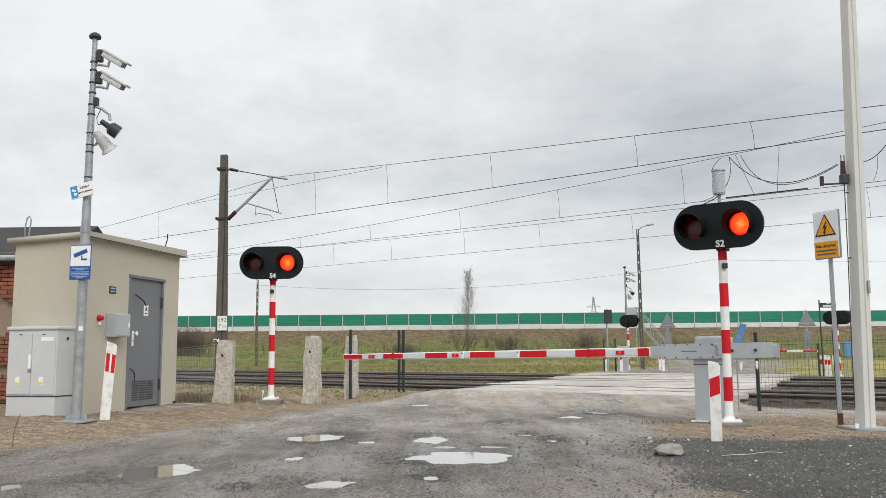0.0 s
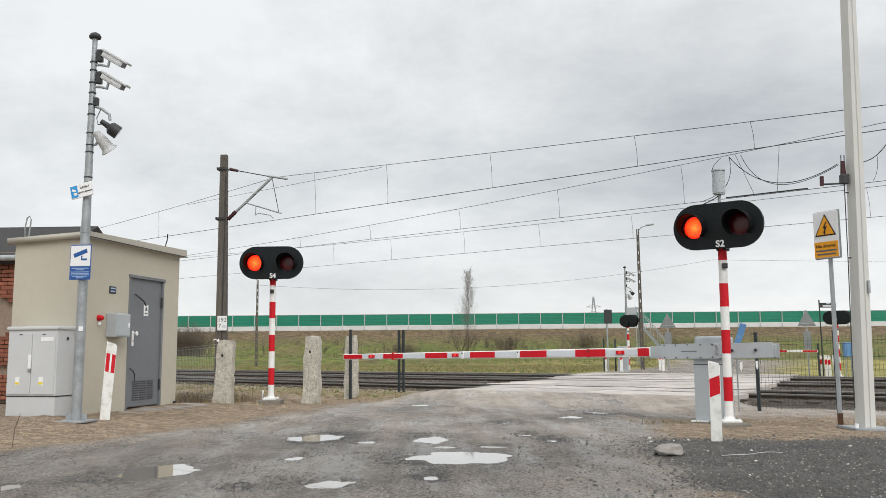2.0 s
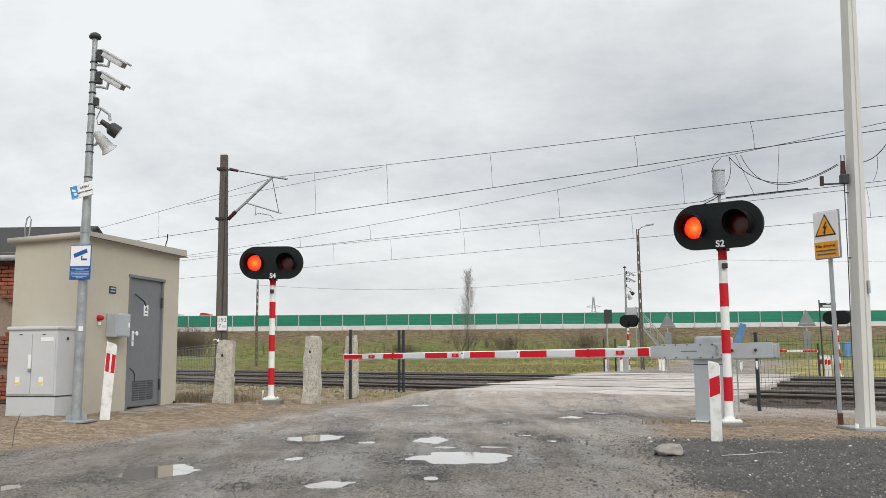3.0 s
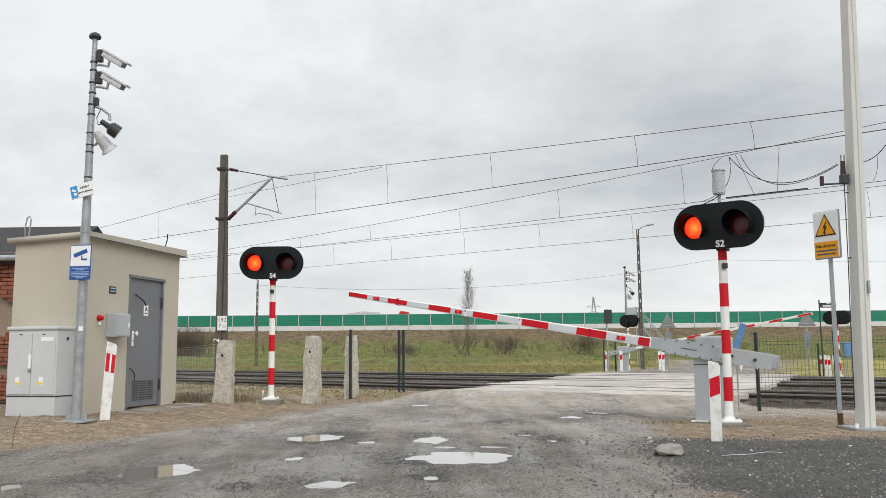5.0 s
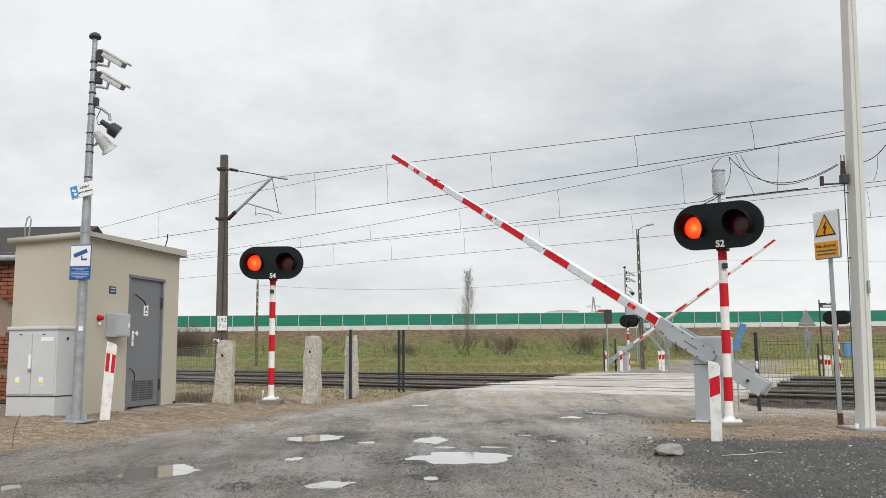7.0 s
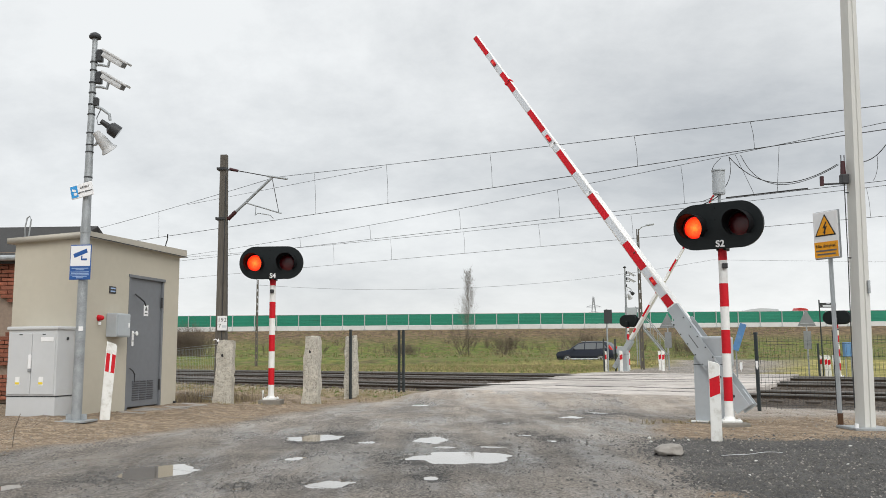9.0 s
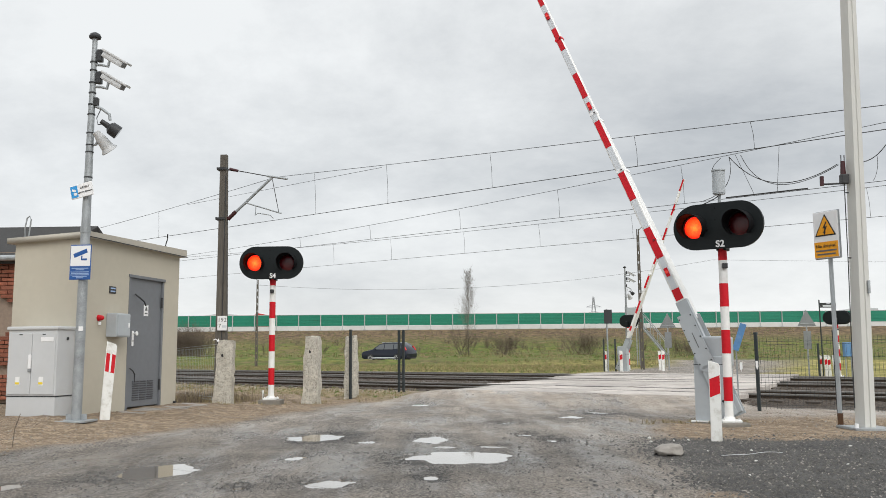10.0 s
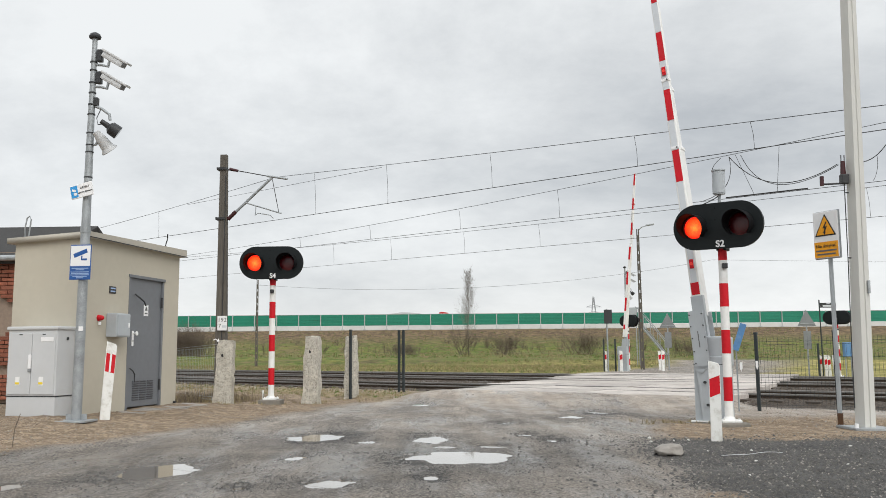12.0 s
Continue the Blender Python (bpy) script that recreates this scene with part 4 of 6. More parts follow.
def build_barrier(m, length, name_label):
    """Local x runs along the closed boom, y towards the traffic, z up; the boom turns about y at the pivot."""
    t = thing("barrier_gate", m, name_label, "barrier", "level crossing barriers")
    ped = box((0.44, 0.30, 0.86), (-0.10, 0, 0.45), bevel=0.015)
    part("pedestal", ped, "grey", t)
    part("foot_plate", box((0.52, 0.42, 0.02), (-0.10, 0, 0.015), bevel=0.004), "white", t)
    part("footing", box((0.66, 0.56, 0.16), (-0.10, 0, -0.08), bevel=0.02), "footing", t)
    part("cover", box((0.46, 0.26, 0.40), (-0.12, 0, 0.95), bevel=0.03), "grey", t, "grey drive housing")
    part("seam", box((0.446, 0.306, 0.008), (-0.10, 0, 0.77)), "frame_dark", t)
    part("lock", rod((-0.1, 0.14, 0.55), (-0.1, 0.16, 0.55), 0.02), "frame_dark", t)
    # the arm: beam, fork of two plates, counterweights
    L0, L1 = 0.55, length
    beam = bmesh.new()
    vs = []
    for x, h2, w2 in ((L0, 0.070, 0.045), (L1, 0.048, 0.035)):
        vs.append([beam.verts.new((x, sy * w2, sz * h2)) for sy, sz in ((-1, -1), (1, -1), (1, 1), (-1, 1))])
    for k in range(4):
        beam.faces.new((vs[0][k], vs[0][(k + 1) % 4], vs[1][(k + 1) % 4], vs[1][k]))
    beam.faces.new(vs[0]), beam.faces.new(vs[1])
    bmesh.ops.bevel(beam, geom=[e for e in beam.edges if abs(e.verts[0].co.x - e.verts[1].co.x) > 1], offset=0.008, segments=1, affect="EDGES")
    arm = part("boom", beam, "white", t, "white boom with red reflective bands")
    arm.location = (0, 0, 0.95)
    for sy in (0.20, -0.20):
        part("fork_plate", prism([(0.55, -0.10), (0.55, 0.10), (-0.18, 0.105), (-0.30, -0.02), (-0.24, -0.105)], 0.012), "grey", arm).location = (0, sy, 0)
        part("counter_arm", box((0.80, 0.014, 0.20), (-0.53, sy * 0.90, 0.0), bevel=0.004), "grey", arm)
        part("counterweight", box((0.24, 0.05, 0.17), (-0.78, sy * 0.76, -0.005), bevel=0.01), "grey", arm)
        for x in (-0.42, -0.72):
            part("bolt", rod((x, sy * 0.93, 0.0), (x, sy * 0.93 + math.copysign(0.035, sy), 0.0), 0.02, n=6), "frame_dark", arm)
    part("bracket", box((0.70, 0.09, 0.17), (0.42, 0, 0), bevel=0.006), "grey", arm)
    part("cross_tie", box((0.05, 0.40, 0.18), (-0.22, 0, 0), bevel=0.005), "grey", arm)
    for x in (0.50, 0.34, 0.18, 0.0, -0.16):
        for zz in (-0.085, 0.085):
            part("bolt", rod((x, 0.198, zz), (x, 0.212, zz), 0.010, n=6), "frame_dark", arm)
    part("maker_plate", box((0.22, 0.003, 0.012), (0.16, 0.2025, 0.0)), "bar_grey", arm)
    # bands on the traffic side and the railway side
    k = length / 6.58
    bands = [(A * k, B * k) for A, B in BANDS]
    for a, b in bands:
        f = lambda x: 0.070 - 0.022 * (x - L0) / (L1 - L0)
        for sy in (1, -1):
            yy = lambda x: sy * (0.045 - 0.010 * (x - L0) / (L1 - L0))
            bm = bmesh.new()
            q = [bm.verts.new((x, yy(x) + sy * d, s * (f(x) - 0.012))) for d in (0.001, 0.005) for x, s in ((a, -1), (b, -1), (b, 1), (a, 1))]
            for idx in ((0, 1, 2, 3), (4, 5, 6, 7), (0, 1, 5, 4), (1, 2, 6, 5), (2, 3, 7, 6), (3, 0, 4, 7)):
                bm.faces.new([q[i] for i in idx])
            part("red_band", bm, "red", arm)
    grey_edges = [(bands[i][1], bands[i + 1][0]) for i in range(len(bands) - 1)]
    for a, b in grey_edges:
        bm = box((b - a - 0.01, 0.004, 0.085), ((a + b) / 2, 0.044 - 0.010 * ((a + b) / 2 - L0) / (L1 - L0) + 0.003, 0))
        part("reflective_band", bm, "reflect", arm)
    for x in (5.90, 4.11, 1.22):
        lamp = box((0.13, 0.02, 0.055), (x * k, 0.056, 0), bevel=0.006)
        lo = part("boom_lamp", lamp, "red", arm, "red boom lamp")
        part("boom_lens", rod((x * k, 0.066, 0), (x * k, 0.075, 0), 0.022, n=14), "lens_small", lo)
    for x, paint in ((5.43, "red"), (3.975, "white_clean"), (2.93, "white_clean"), (1.73, "red")):
        hb = box((0.045, 0.098, 0.122), (x * k, 0.0, 0), bevel=0.006)
        part("hinge_clip", hb, paint, arm)
        part("clip_bolt", rod((x * k, 0.05, 0.03), (x * k, 0.062, 0.03), 0.012, n=6), "frame_dark", arm)
    # the deep root of the boom, in two steps
    for (xa, wa), (xb, wb) in (((0.50, 0.27), (2.95, 0.22)), ((2.95, 0.13), (3.85, 0.11))):
        root = bmesh.new()
        q = [root.verts.new((x * k, y, z)) for x, w, h in ((xa, wa, 0.055), (xb, wb, 0.050)) for y, z in ((-0.044, -h), (-w, -h), (-w, h), (-0.044, h))]
        for idx in ((0, 1, 2, 3), (4, 5, 6, 7), (0, 1, 5, 4), (1, 2, 6, 5), (2, 3, 7, 6), (3, 0, 4, 7)):
            root.faces.new([q[i] for i in idx])
        part("boom_root", root, "white", arm)
        for a, b in BANDS:
            if a > xa and b < xb + 0.01:
                mid = ((a + b) / 2 - xa) / (xb - xa)
                w = wa + (wb - wa) * mid
                band_ = box(((b - a) * k, 0.004, 0.088), ((a + b) / 2 * k, -w - 0.004, 0), Matrix.Rotation(math.atan2(wa - wb, (xb - xa) * k), 4, "Z"))
                part("red_band", band_, "red", arm)
        part("end_bracket", box((0.05, wb + 0.03, 0.12), (xb * k, -wb / 2, 0), bevel=0.006), "white_clean", arm)
    return arm


BANDS = ((0.785, 0.955), (1.455, 1.94), (2.425, 2.895), (3.355, 3.825), (4.28, 4.735), (5.215, 5.645), (6.13, 6.57))
BOOM_YAW = 145.0
boom_near = build_barrier(pose(3.57, 11.50, 0.0, 0, 0, BOOM_YAW) @ pose(0, 0, 0, 1.6, 0, 0), 6.58, "grey level crossing barrier with a red and white boom")
boom_far = build_barrier(pose(8.40, 38.9, 0.06, 0, 0, BOOM_YAW - 180), 8.3, "far level crossing barrier with a red and white boom")

# ---- delineator posts ----


def build_delineator(m, flat=False, k=1.0):
    t = thing("delineator_post", m, "white plastic delineator post with slanted red band", "delineator post", "delineator posts")
    pr = [(-0.06, 0.0), (0.06, 0.0), (0.06, 0.93), (0.045, 0.955), (-0.06, 0.985)]
    body = prism(pr, 0.075, bevel=0.008)
    body.transform(Matrix.Translation((0, 0.0375, 0)))
    body.transform(Matrix.Diagonal((1, 1, k, 1)))
    part("post", body, "post_white", t)
    lo, hi, tilt = (0.60, 0.835, -0.012) if flat else (0.575, 0.795, 0.025)
    band = prism([(-0.0615, (lo - tilt) * k), (0.0615, (lo + tilt) * k), (0.0615, (hi + tilt) * k), (-0.0615, (hi - tilt) * k)], 0.079)
    band.transform(Matrix.Translation((0, 0.0395, 0)))
    part("red_band", band, "red", t)
    if flat:
        part("reflector", box((0.024, 0.004, 0.25), (0.0, -0.0415, 0.717 * k)), "white_clean", t)
    return t


build_delineator(pose(2.895, 9.05, -0.02, 0, 0.5, -18) @ Matrix.Diagonal((0.86, 0.86, 1, 1)), False, 0.875)
build_delineator(pose(-4.73, 11.8, 0.075, 0, 3.2, 25), True, 1.09)

# ---- camera mast ----


def build_camera_mast():
    t = thing("camera_mast", pose(-4.93, 11.35, 0.075, 0, 0.25, 0), "galvanised steel mast with two cameras, floodlight and horn speaker", "camera mast")
    part("foot_plate", box((0.42, 0.42, 0.025), (0, 0, 0.02), bevel=0.005), "galv", t)
    part("gusset", box((0.28, 0.012, 0.09), (0, 0, 0.07)), "galv", t)
    part("lower_pole", rod((0, 0, 0.02), (0, 0, 2.6), 0.068, 0.062, n=20), "galv", t, smooth=True)
    part("upper_pole", rod((0, 0, 2.6), (0, 0, 5.35), 0.060, 0.034, n=20), "galv", t, smooth=True)
    part("band", rod((0, 0, 2.56), (0, 0, 2.64), 0.069, n=20), "galv", t)
    cap = rod((0, 0, 5.35), (0, 0, 5.375), 0.078, 0.084, n=20)
    rod((0, 0, 5.375), (0, 0, 5.41), 0.084, 0.066, n=20, bm=cap)
    rod((0, 0, 5.41), (0, 0, 5.435), 0.066, 0.025, n=20, bm=cap)
    part("cap", cap, "frame_dark", t, "dark pole cap", True)
    for z in (5.0, 4.88, 4.70, 4.55, 4.38, 4.24, 3.97, 3.80, 3.70, 3.34):
        part("strap", rod((0, 0, z - 0.009), (0, 0, z + 0.009), 0.049 + 0.0045 * (5.0 - z), n=16), "frame_dark", t)
    for z in (5.13, 4.81):
        c = part("camera", box((0.38, 0.10, 0.10), (0, 0, 0), bevel=0.03), "cab", t, "grey box camera with sun shield")
        c.matrix_basis = pose(0.30, -0.05, z - 0.11, 0, 31, -12)
        part("sun_shield", box((0.47, 0.125, 0.034), (0.025, 0, 0.046), bevel=0.012), "cab", c)
        part("window", box((0.006, 0.085, 0.075), (0.194, 0, 0)), "glass_dark", c)
        part("bracket", pipe([(0.04, 0, z - 0.17), (0.13, -0.02, z - 0.18), (0.22, -0.04, z - 0.21), (0.24, -0.05, z - 0.12)], 0.02, 8), "galv", t)
        part("junction_box", box((0.07, 0.09, 0.17), (0.085, 0, z - 0.04), bevel=0.01), "frame_dark", t)
    part("arm", pipe([(0.05, 0, 4.36), (0.16, -0.03, 4.31), (0.28, -0.06, 4.22), (0.29, -0.06, 4.14)], 0.021, 8), "galv", t)
    part("arm_clamp", box((0.06, 0.08, 0.12), (0.06, 0, 4.42), bevel=0.01), "frame_dark", t)
    fl = rod((0, 0, 0.16), (0, 0, 0.02), 0.042, 0.05, n=16)
    rod((0, 0, 0.02), (0, 0, -0.03), 0.05, 0.115, n=20, bm=fl)
    rod((0, 0, -0.03), (0, 0, -0.18), 0.115, 0.12, n=20, bm=fl)
    f = part("floodlight", fl, "frame_dark", t, "black spotlight with angled neck", True)
    f.matrix_basis = pose(0.29, -0.08, 4.04, 20, -55, 0) @ Matrix.Scale(0.8, 4)
    part("lens", rod((0, 0, -0.182), (0, 0, -0.187), 0.108, n=16), "glass_dark", f)
    part("cable", pipe([(0.14, -0.03, 4.30), (0.09, -0.03, 4.18), (0.12, -0.05, 4.08), (0.22, -0.07, 4.08)], 0.006), "cable", t)
    horn = rod((0, 0, 0.08), (0, 0, -0.04), 0.06, 0.085, n=16)
    rod((0, 0, -0.04), (0, 0, -0.24), 0.085, 0.110, n=20, bm=horn, caps=False)
    rod((0, 0, -0.24), (0, 0, -0.30), 0.110, 0.145, n=20, bm=horn, caps=False)
    rod((0, 0, -0.30), (0, 0, -0.315), 0.150, n=20, bm=horn, caps=False)
    h = part("horn_speaker", horn, "cab", t, "pale grey horn loudspeaker", True)
    h.matrix_basis = pose(0.14, -0.06, 3.92, 30, -33, 0) @ Matrix.Scale(0.8, 4)
    part("throat", rod((0, 0, -0.10), (0, 0, -0.27), 0.03, 0.055, n=12), "cab", h)
    part("speaker_bracket", pipe([(0.05, 0, 3.80), (0.10, -0.03, 3.80), (0.14, -0.05, 3.88)], 0.018, 8), "galv", t)
    # the upper sign
    s = part("camera_sign", box((0.33, 0.02, 0.19), (0, 0, 0), bevel=0.006), "white_clean", t, "white sign with a blue camera panel")
    s.matrix_basis = pose(-0.04, -0.09, 3.14, 0, -13, -8)
    blue = part("blue_field", box((0.10, 0.003, 0.165), (-0.105, -0.0115, 0.0)), "sky_blue", s, "sky blue field with a white camera")
    part("pictogram", box((0.06, 0.003, 0.03), (-0.105, -0.0145, 0.02), Matrix.Rotation(radians(25), 4, "Y")), "white_clean", blue)
    part("pictogram", box((0.045, 0.003, 0.035), (-0.09, -0.0145, -0.035)), "white_clean", blue)
    letters("wording", "OBIEKT", 0.042, "ink", s, pose(0.055, -0.0125, 0.035), 0.001)
    letters("wording", "MONITOROWANY", 0.026, "ink", s, pose(0.056, -0.0125, -0.03), 0.001, bold=0.02)
    # the lower sign: blue with a white field and a camera pictogram
    s = part("surveillance_sign", box((0.30, 0.012, 0.48), (0, 0, 0), bevel=0.006), "blue", t, "blue and white surveillance notice")
    s.matrix_basis = pose(-0.01, -0.085, 2.15, 0, 0, -6)
    part("white_field", box((0.28, 0.003, 0.28), (0, -0.0075, 0.085)), "white_clean", s)
    g = part("pictogram", box((0.20, 0.003, 0.055), (0, -0.0105, 0.12), Matrix.Rotation(radians(-21), 4, "Y"), bevel=0.0), "blue", s)
    part("pictogram", box((0.018, 0.003, 0.06), (0.02, -0.0105, 0.055)), "blue", s)
    part("pictogram", box((0.07, 0.003, 0.025), (0.06, -0.0105, 0.035)), "blue", s)
    for zz, w in ((-0.085, 0.24), (-0.105, 0.12), (-0.135, 0.26), (-0.155, 0.25), (-0.175, 0.26), (-0.195, 0.20), (-0.215, 0.10)):
        part("print_line", box((w, 0.003, 0.010), (0, -0.0075, zz)), "bar", s)
    part("label", box((0.06, 0.004, 0.06), (0.03, -0.066, 1.25)), "white_clean", t)
    return t


camera_mast = build_camera_mast()

# ---- street cabinet ----


def build_cabinet():
    t = thing("street_cabinet", pose(-5.37, 11.93, 0.085, 0, 0, 167.9), "pale grey plastic electric street cabinet with two doors", "cabinet")
    W, D, H = 0.79, 0.385, 1.29
    # x runs away from the hut corner, the doors face -y after the turn below
    f = Matrix.Rotation(math.pi, 4, "Z")
    def put(name, bm, mt, parent=t, label=""):
        bm.transform(f)
        return part(name, bm, mt, parent, label)
    put("plinth", box((W - 0.01, D - 0.01, 0.34), (-W / 2, 0, 0.14), bevel=0.01), "cab")
    body = put("body", box((W, D, H - 0.36), (-W / 2, 0, 0.32 + (H - 0.36) / 2), bevel=0.012), "cab")
    put("roof", box((W + 0.04, D + 0.05, 0.05), (-W / 2, 0, H - 0.02), bevel=0.018), "cab")
    put("seam", box((W + 0.002, D + 0.002, 0.012), (-W / 2, 0, 0.318)), "frame_dark")
    for k in (0, 1):
        d = put("door", box((W / 2 - 0.03, 0.012, H - 0.44), (-W / 2 + (k - 0.5) * (W / 2 - 0.02), -D / 2 - 0.006, 0.335 + (H - 0.42) / 2), bevel=0.004), "cab")
        x = -W / 2 + (k - 0.5) * (W / 2 - 0.02)
        sx = put("sticker", box((0.07, 0.003, 0.12), (x - 0.02, -D / 2 - 0.0135, 0.53)), "white_clean", d)
        put("sticker_band", box((0.066, 0.003, 0.03), (x - 0.02, -D / 2 - 0.0165, 0.50)), "sticker_yellow", sx)
        put("vent_slot", box((0.05, 0.004, 0.014), (x, -D / 2 - 0.013, H - 0.11)), "frame_dark", d)
    put("handle", box((0.045, 0.03, 0.20), (-W / 2 - 0.02, -D / 2 - 0.02, 0.80), bevel=0.012), "white_clean")
    put("lock", box((0.05, 0.02, 0.05), (-W / 2 - 0.02, -D / 2 - 0.02, 0.68), bevel=0.01), "galv")
    put("name_plate", box((0.20, 0.004, 0.06), (-W / 2 + 0.24, -D / 2 - 0.014, H - 0.18)), "white_clean")
    put("side_knob", rod((0.0, 0.02, H - 0.17), (0.012, 0.02, H - 0.17), 0.022), "frame_dark")


build_cabinet()

# ---- poles and wires ----


def build_catenary_mast():
    t = thing("catenary_mast", pose(-6.62, 25.0, 0.0), "grey-brown catenary mast with a bracket arm and insulators", "catenary mast")
    b = box((0.34, 0.30, 7.05), (0, 0, 3.52), bevel=0.025)
    for v in b.verts:
        k = 1 - 0.40 * v.co.z / 7.05
        v.co.x *= k; v.co.y *= k
    mast = part("mast", b, "pole_wood", t)
    mast.rotation_euler = (0, radians(-0.5), 0)
    part("rib", box((0.02, 0.02, 6.4), (0.03, -0.135, 3.2), Matrix.Rotation(radians(-0.55), 4, "X")), "frame_dark", t)
    for z in (6.60, 5.06):
        part("clamp", box((0.30, 0.28, 0.07), (-0.10, 0, z)), "frame_dark", t)
    part("tie_rod", rod((0.0, 0, 6.62), (1.42, -0.1, 6.33), 0.014), "wire", t)
    part("insulator", rod((0.12, -0.02, 6.60), (0.38, -0.04, 6.54), 0.05, 0.04, n=10), "insul", t)
    part("arm", rod((0.10, 0, 5.05), (1.42, -0.1, 6.30), 0.042), "galv", t)
    part("insulator", rod((0.10, 0, 5.05), (0.34, -0.03, 5.28), 0.06, n=10), "insul", t)
    part("arm_end", rod((1.28, -0.1, 6.36), (1.92, -0.15, 6.25), 0.034), "galv", t)
    part("steady_tube", rod((0.62, -0.06, 5.55), (1.74, -0.12, 5.20), 0.022), "galv", t)
    part("hanger", rod((1.44, -0.1, 6.28), (1.66, -0.12, 5.23), 0.010), "wire", t)
    part("steady_arm", pipe([(0.96, -0.08, 5.44), (0.94, -0.08, 5.15), (1.02, -0.08, 5.22), (1.40, -0.1, 5.15), (1.50, -0.1, 5.05)], 0.016), "galv", t)
    p = part("kilometre_plate", box((0.28, 0.02, 0.43), (0.05, -0.20, 1.90)), "white_clean", t, "white kilometre plate with black digits")
    letters("digits", "192", 0.18, "bar_grey", p, pose(0.05, -0.212, 1.99))
    letters("digits", "7", 0.18, "bar_grey", p, pose(-0.02, -0.212, 1.81))
    part("print_line", box((0.12, 0.003, 0.07), (0.11, -0.212, 1.80)), "reflect", p)


build_catenary_mast()


def build_wire(name, pts, r, label):
    w = part(name, pipe(pts, r, 5), "wire")
    return tagged(w, label, "overhead wire", "overhead wires")


def sagged(a, b, sag, n=24):
    a, b = Vector(a), Vector(b)
    return [a.lerp(b, k / n) - Vector((0, 0, 4 * sag * (k / n) * (1 - k / n))) for k in range(n + 1)]


def wire_line(d, s0, s1, f, n=2):
    """Points of a wire over d: f gives its height along the track."""
    return [on_track(s, d, f(s)) for s in np.linspace(s0, s1, n)]


def build_overhead(d, contact, messenger, supports, droppers, double=True):
    """One track's overhead line: contact wires, a messenger hung between its supports, and droppers."""
    for k in ((0.0, 0.06) if double else (0.0,)):
        build_wire("contact_wire", [p + Vector((0, 0, k * 0.1)) for p in wire_line(d + k * 0.6, -75, 25, contact)], 0.0072, "dark overhead contact wire above the track")
    for s0, s1 in zip(supports, supports[1:]):
        build_wire("messenger_wire", wire_line(d, s0, s1, messenger, 26), 0.0075, "dark messenger wire carrying the contact wire")
    for s in droppers:
        top, low = messenger(s), contact(s)
        if top - low > 0.08:
            build_wire("dropper_wire", [on_track(s, d, top), on_track(s + 0.05, d, (top + low) / 2), on_track(s + 0.06, d, low)], 0.005, "thin dropper wire between the overhead wires")


c1 = lambda s: 4.962 - 0.01815 * s
m1 = lambda s: 5.2577 - 0.06161 * s + 0.00041 * s * s if s > -22.0 else 8.3096 + 0.08902 * s + 0.00093 * s * s
build_overhead(16.85, c1, m1, (-75, -22.0, 25), (-29.25, -20.0, -16.8, -13.0, -8.85, -6.2, -2.5))
build_wire("auxiliary_wire", wire_line(16.95, -27.4, -17.1, lambda s: 6.109 - 0.01656 * s), 0.006, "thin auxiliary wire beside the messenger wire")
c2 = lambda s: 4.962 - 0.01635 * s
m2 = lambda s: 6.733 + 0.055 * s + 0.00079 * s * s
build_overhead(22.15, c2, m2, (-75, -4.0), (-32.2, -27.2, -23.0, -18.5, -14.4, -10.2))
c3 = lambda s: 4.747 - 0.0163 * s
m3 = lambda s: 5.6955 - 0.00643 * s + 0.00038 * s * s
build_overhead(26.75, c3, m3, (-75, 25), (-30.3, -26.4, -22.1, -18.3, -14.3, -10.0, -6.5), False)
# section insulator and feeder loops on the middle track
bar = build_wire("section_insulator", wire_line(22.1, -8.9, -6.75, lambda s: c2(s) + 0.02), 0.019, "dark section insulator bar in the contact wire")
for a, b in ((-8.62, -8.15), (-7.42, -7.54)):
    build_wire("hanger_wire", [on_track(a, 22.15, m2(a)), on_track(b, 22.15, c2(b) + 0.03)], 0.006, "thin hanger wire of the section insulator")


def slack(a, c, b, d=22.1, n=18):
    """A slack cable from a to b, drawn towards c; each is a place along the track and a height."""
    out = []
    for t in np.linspace(0, 1, n):
        q = [(1 - t) ** 2 * a[i] + 2 * t * (1 - t) * c[i] + t * t * b[i] for i in (0, 1)]
        out.append(on_track(q[0], d, q[1]))
    return out


build_wire("feeder_cable", slack((-8.77, 6.25), (-7.72, 4.78), (-6.0, 5.61)), 0.011, "sagging black feeder cable below the messenger wire")
build_wire("feeder_cable", slack((-8.48, 6.27), (-7.90, 4.72), (-6.0, 5.61), 22.2), 0.009, "sagging black feeder cable below the messenger wire")
build_wire("feeder_cable", slack((-8.77, 6.25), (-8.58, 5.30), (-9.55, 5.12)), 0.009, "black jumper cable from contact to messenger wire")
build_wire("feeder_cable", slack((-9.0, 6.25), (-9.45, 5.95), (-9.12, 5.75)), 0.008, "black jumper cable from contact to messenger wire")
build_wire("feeder_cable", slack((-5.5, 5.58), (-5.0, 5.50), (-4.55, 6.45)), 0.011, "sagging black feeder cable below the messenger wire")
build_wire("feeder_cable", slack((-5.08, 5.69), (-5.05, 5.3), (-5.21, 5.06)), 0.006, "thin jumper cable hanging to the contact wire")
build_wire("telephone_line", [(x, 60.0, 5.55 + 0.0039 * (x + 3) ** 2) for x in np.linspace(-13.4, 19.5, 24)], 0.008, "thin telephone line across the meadow")
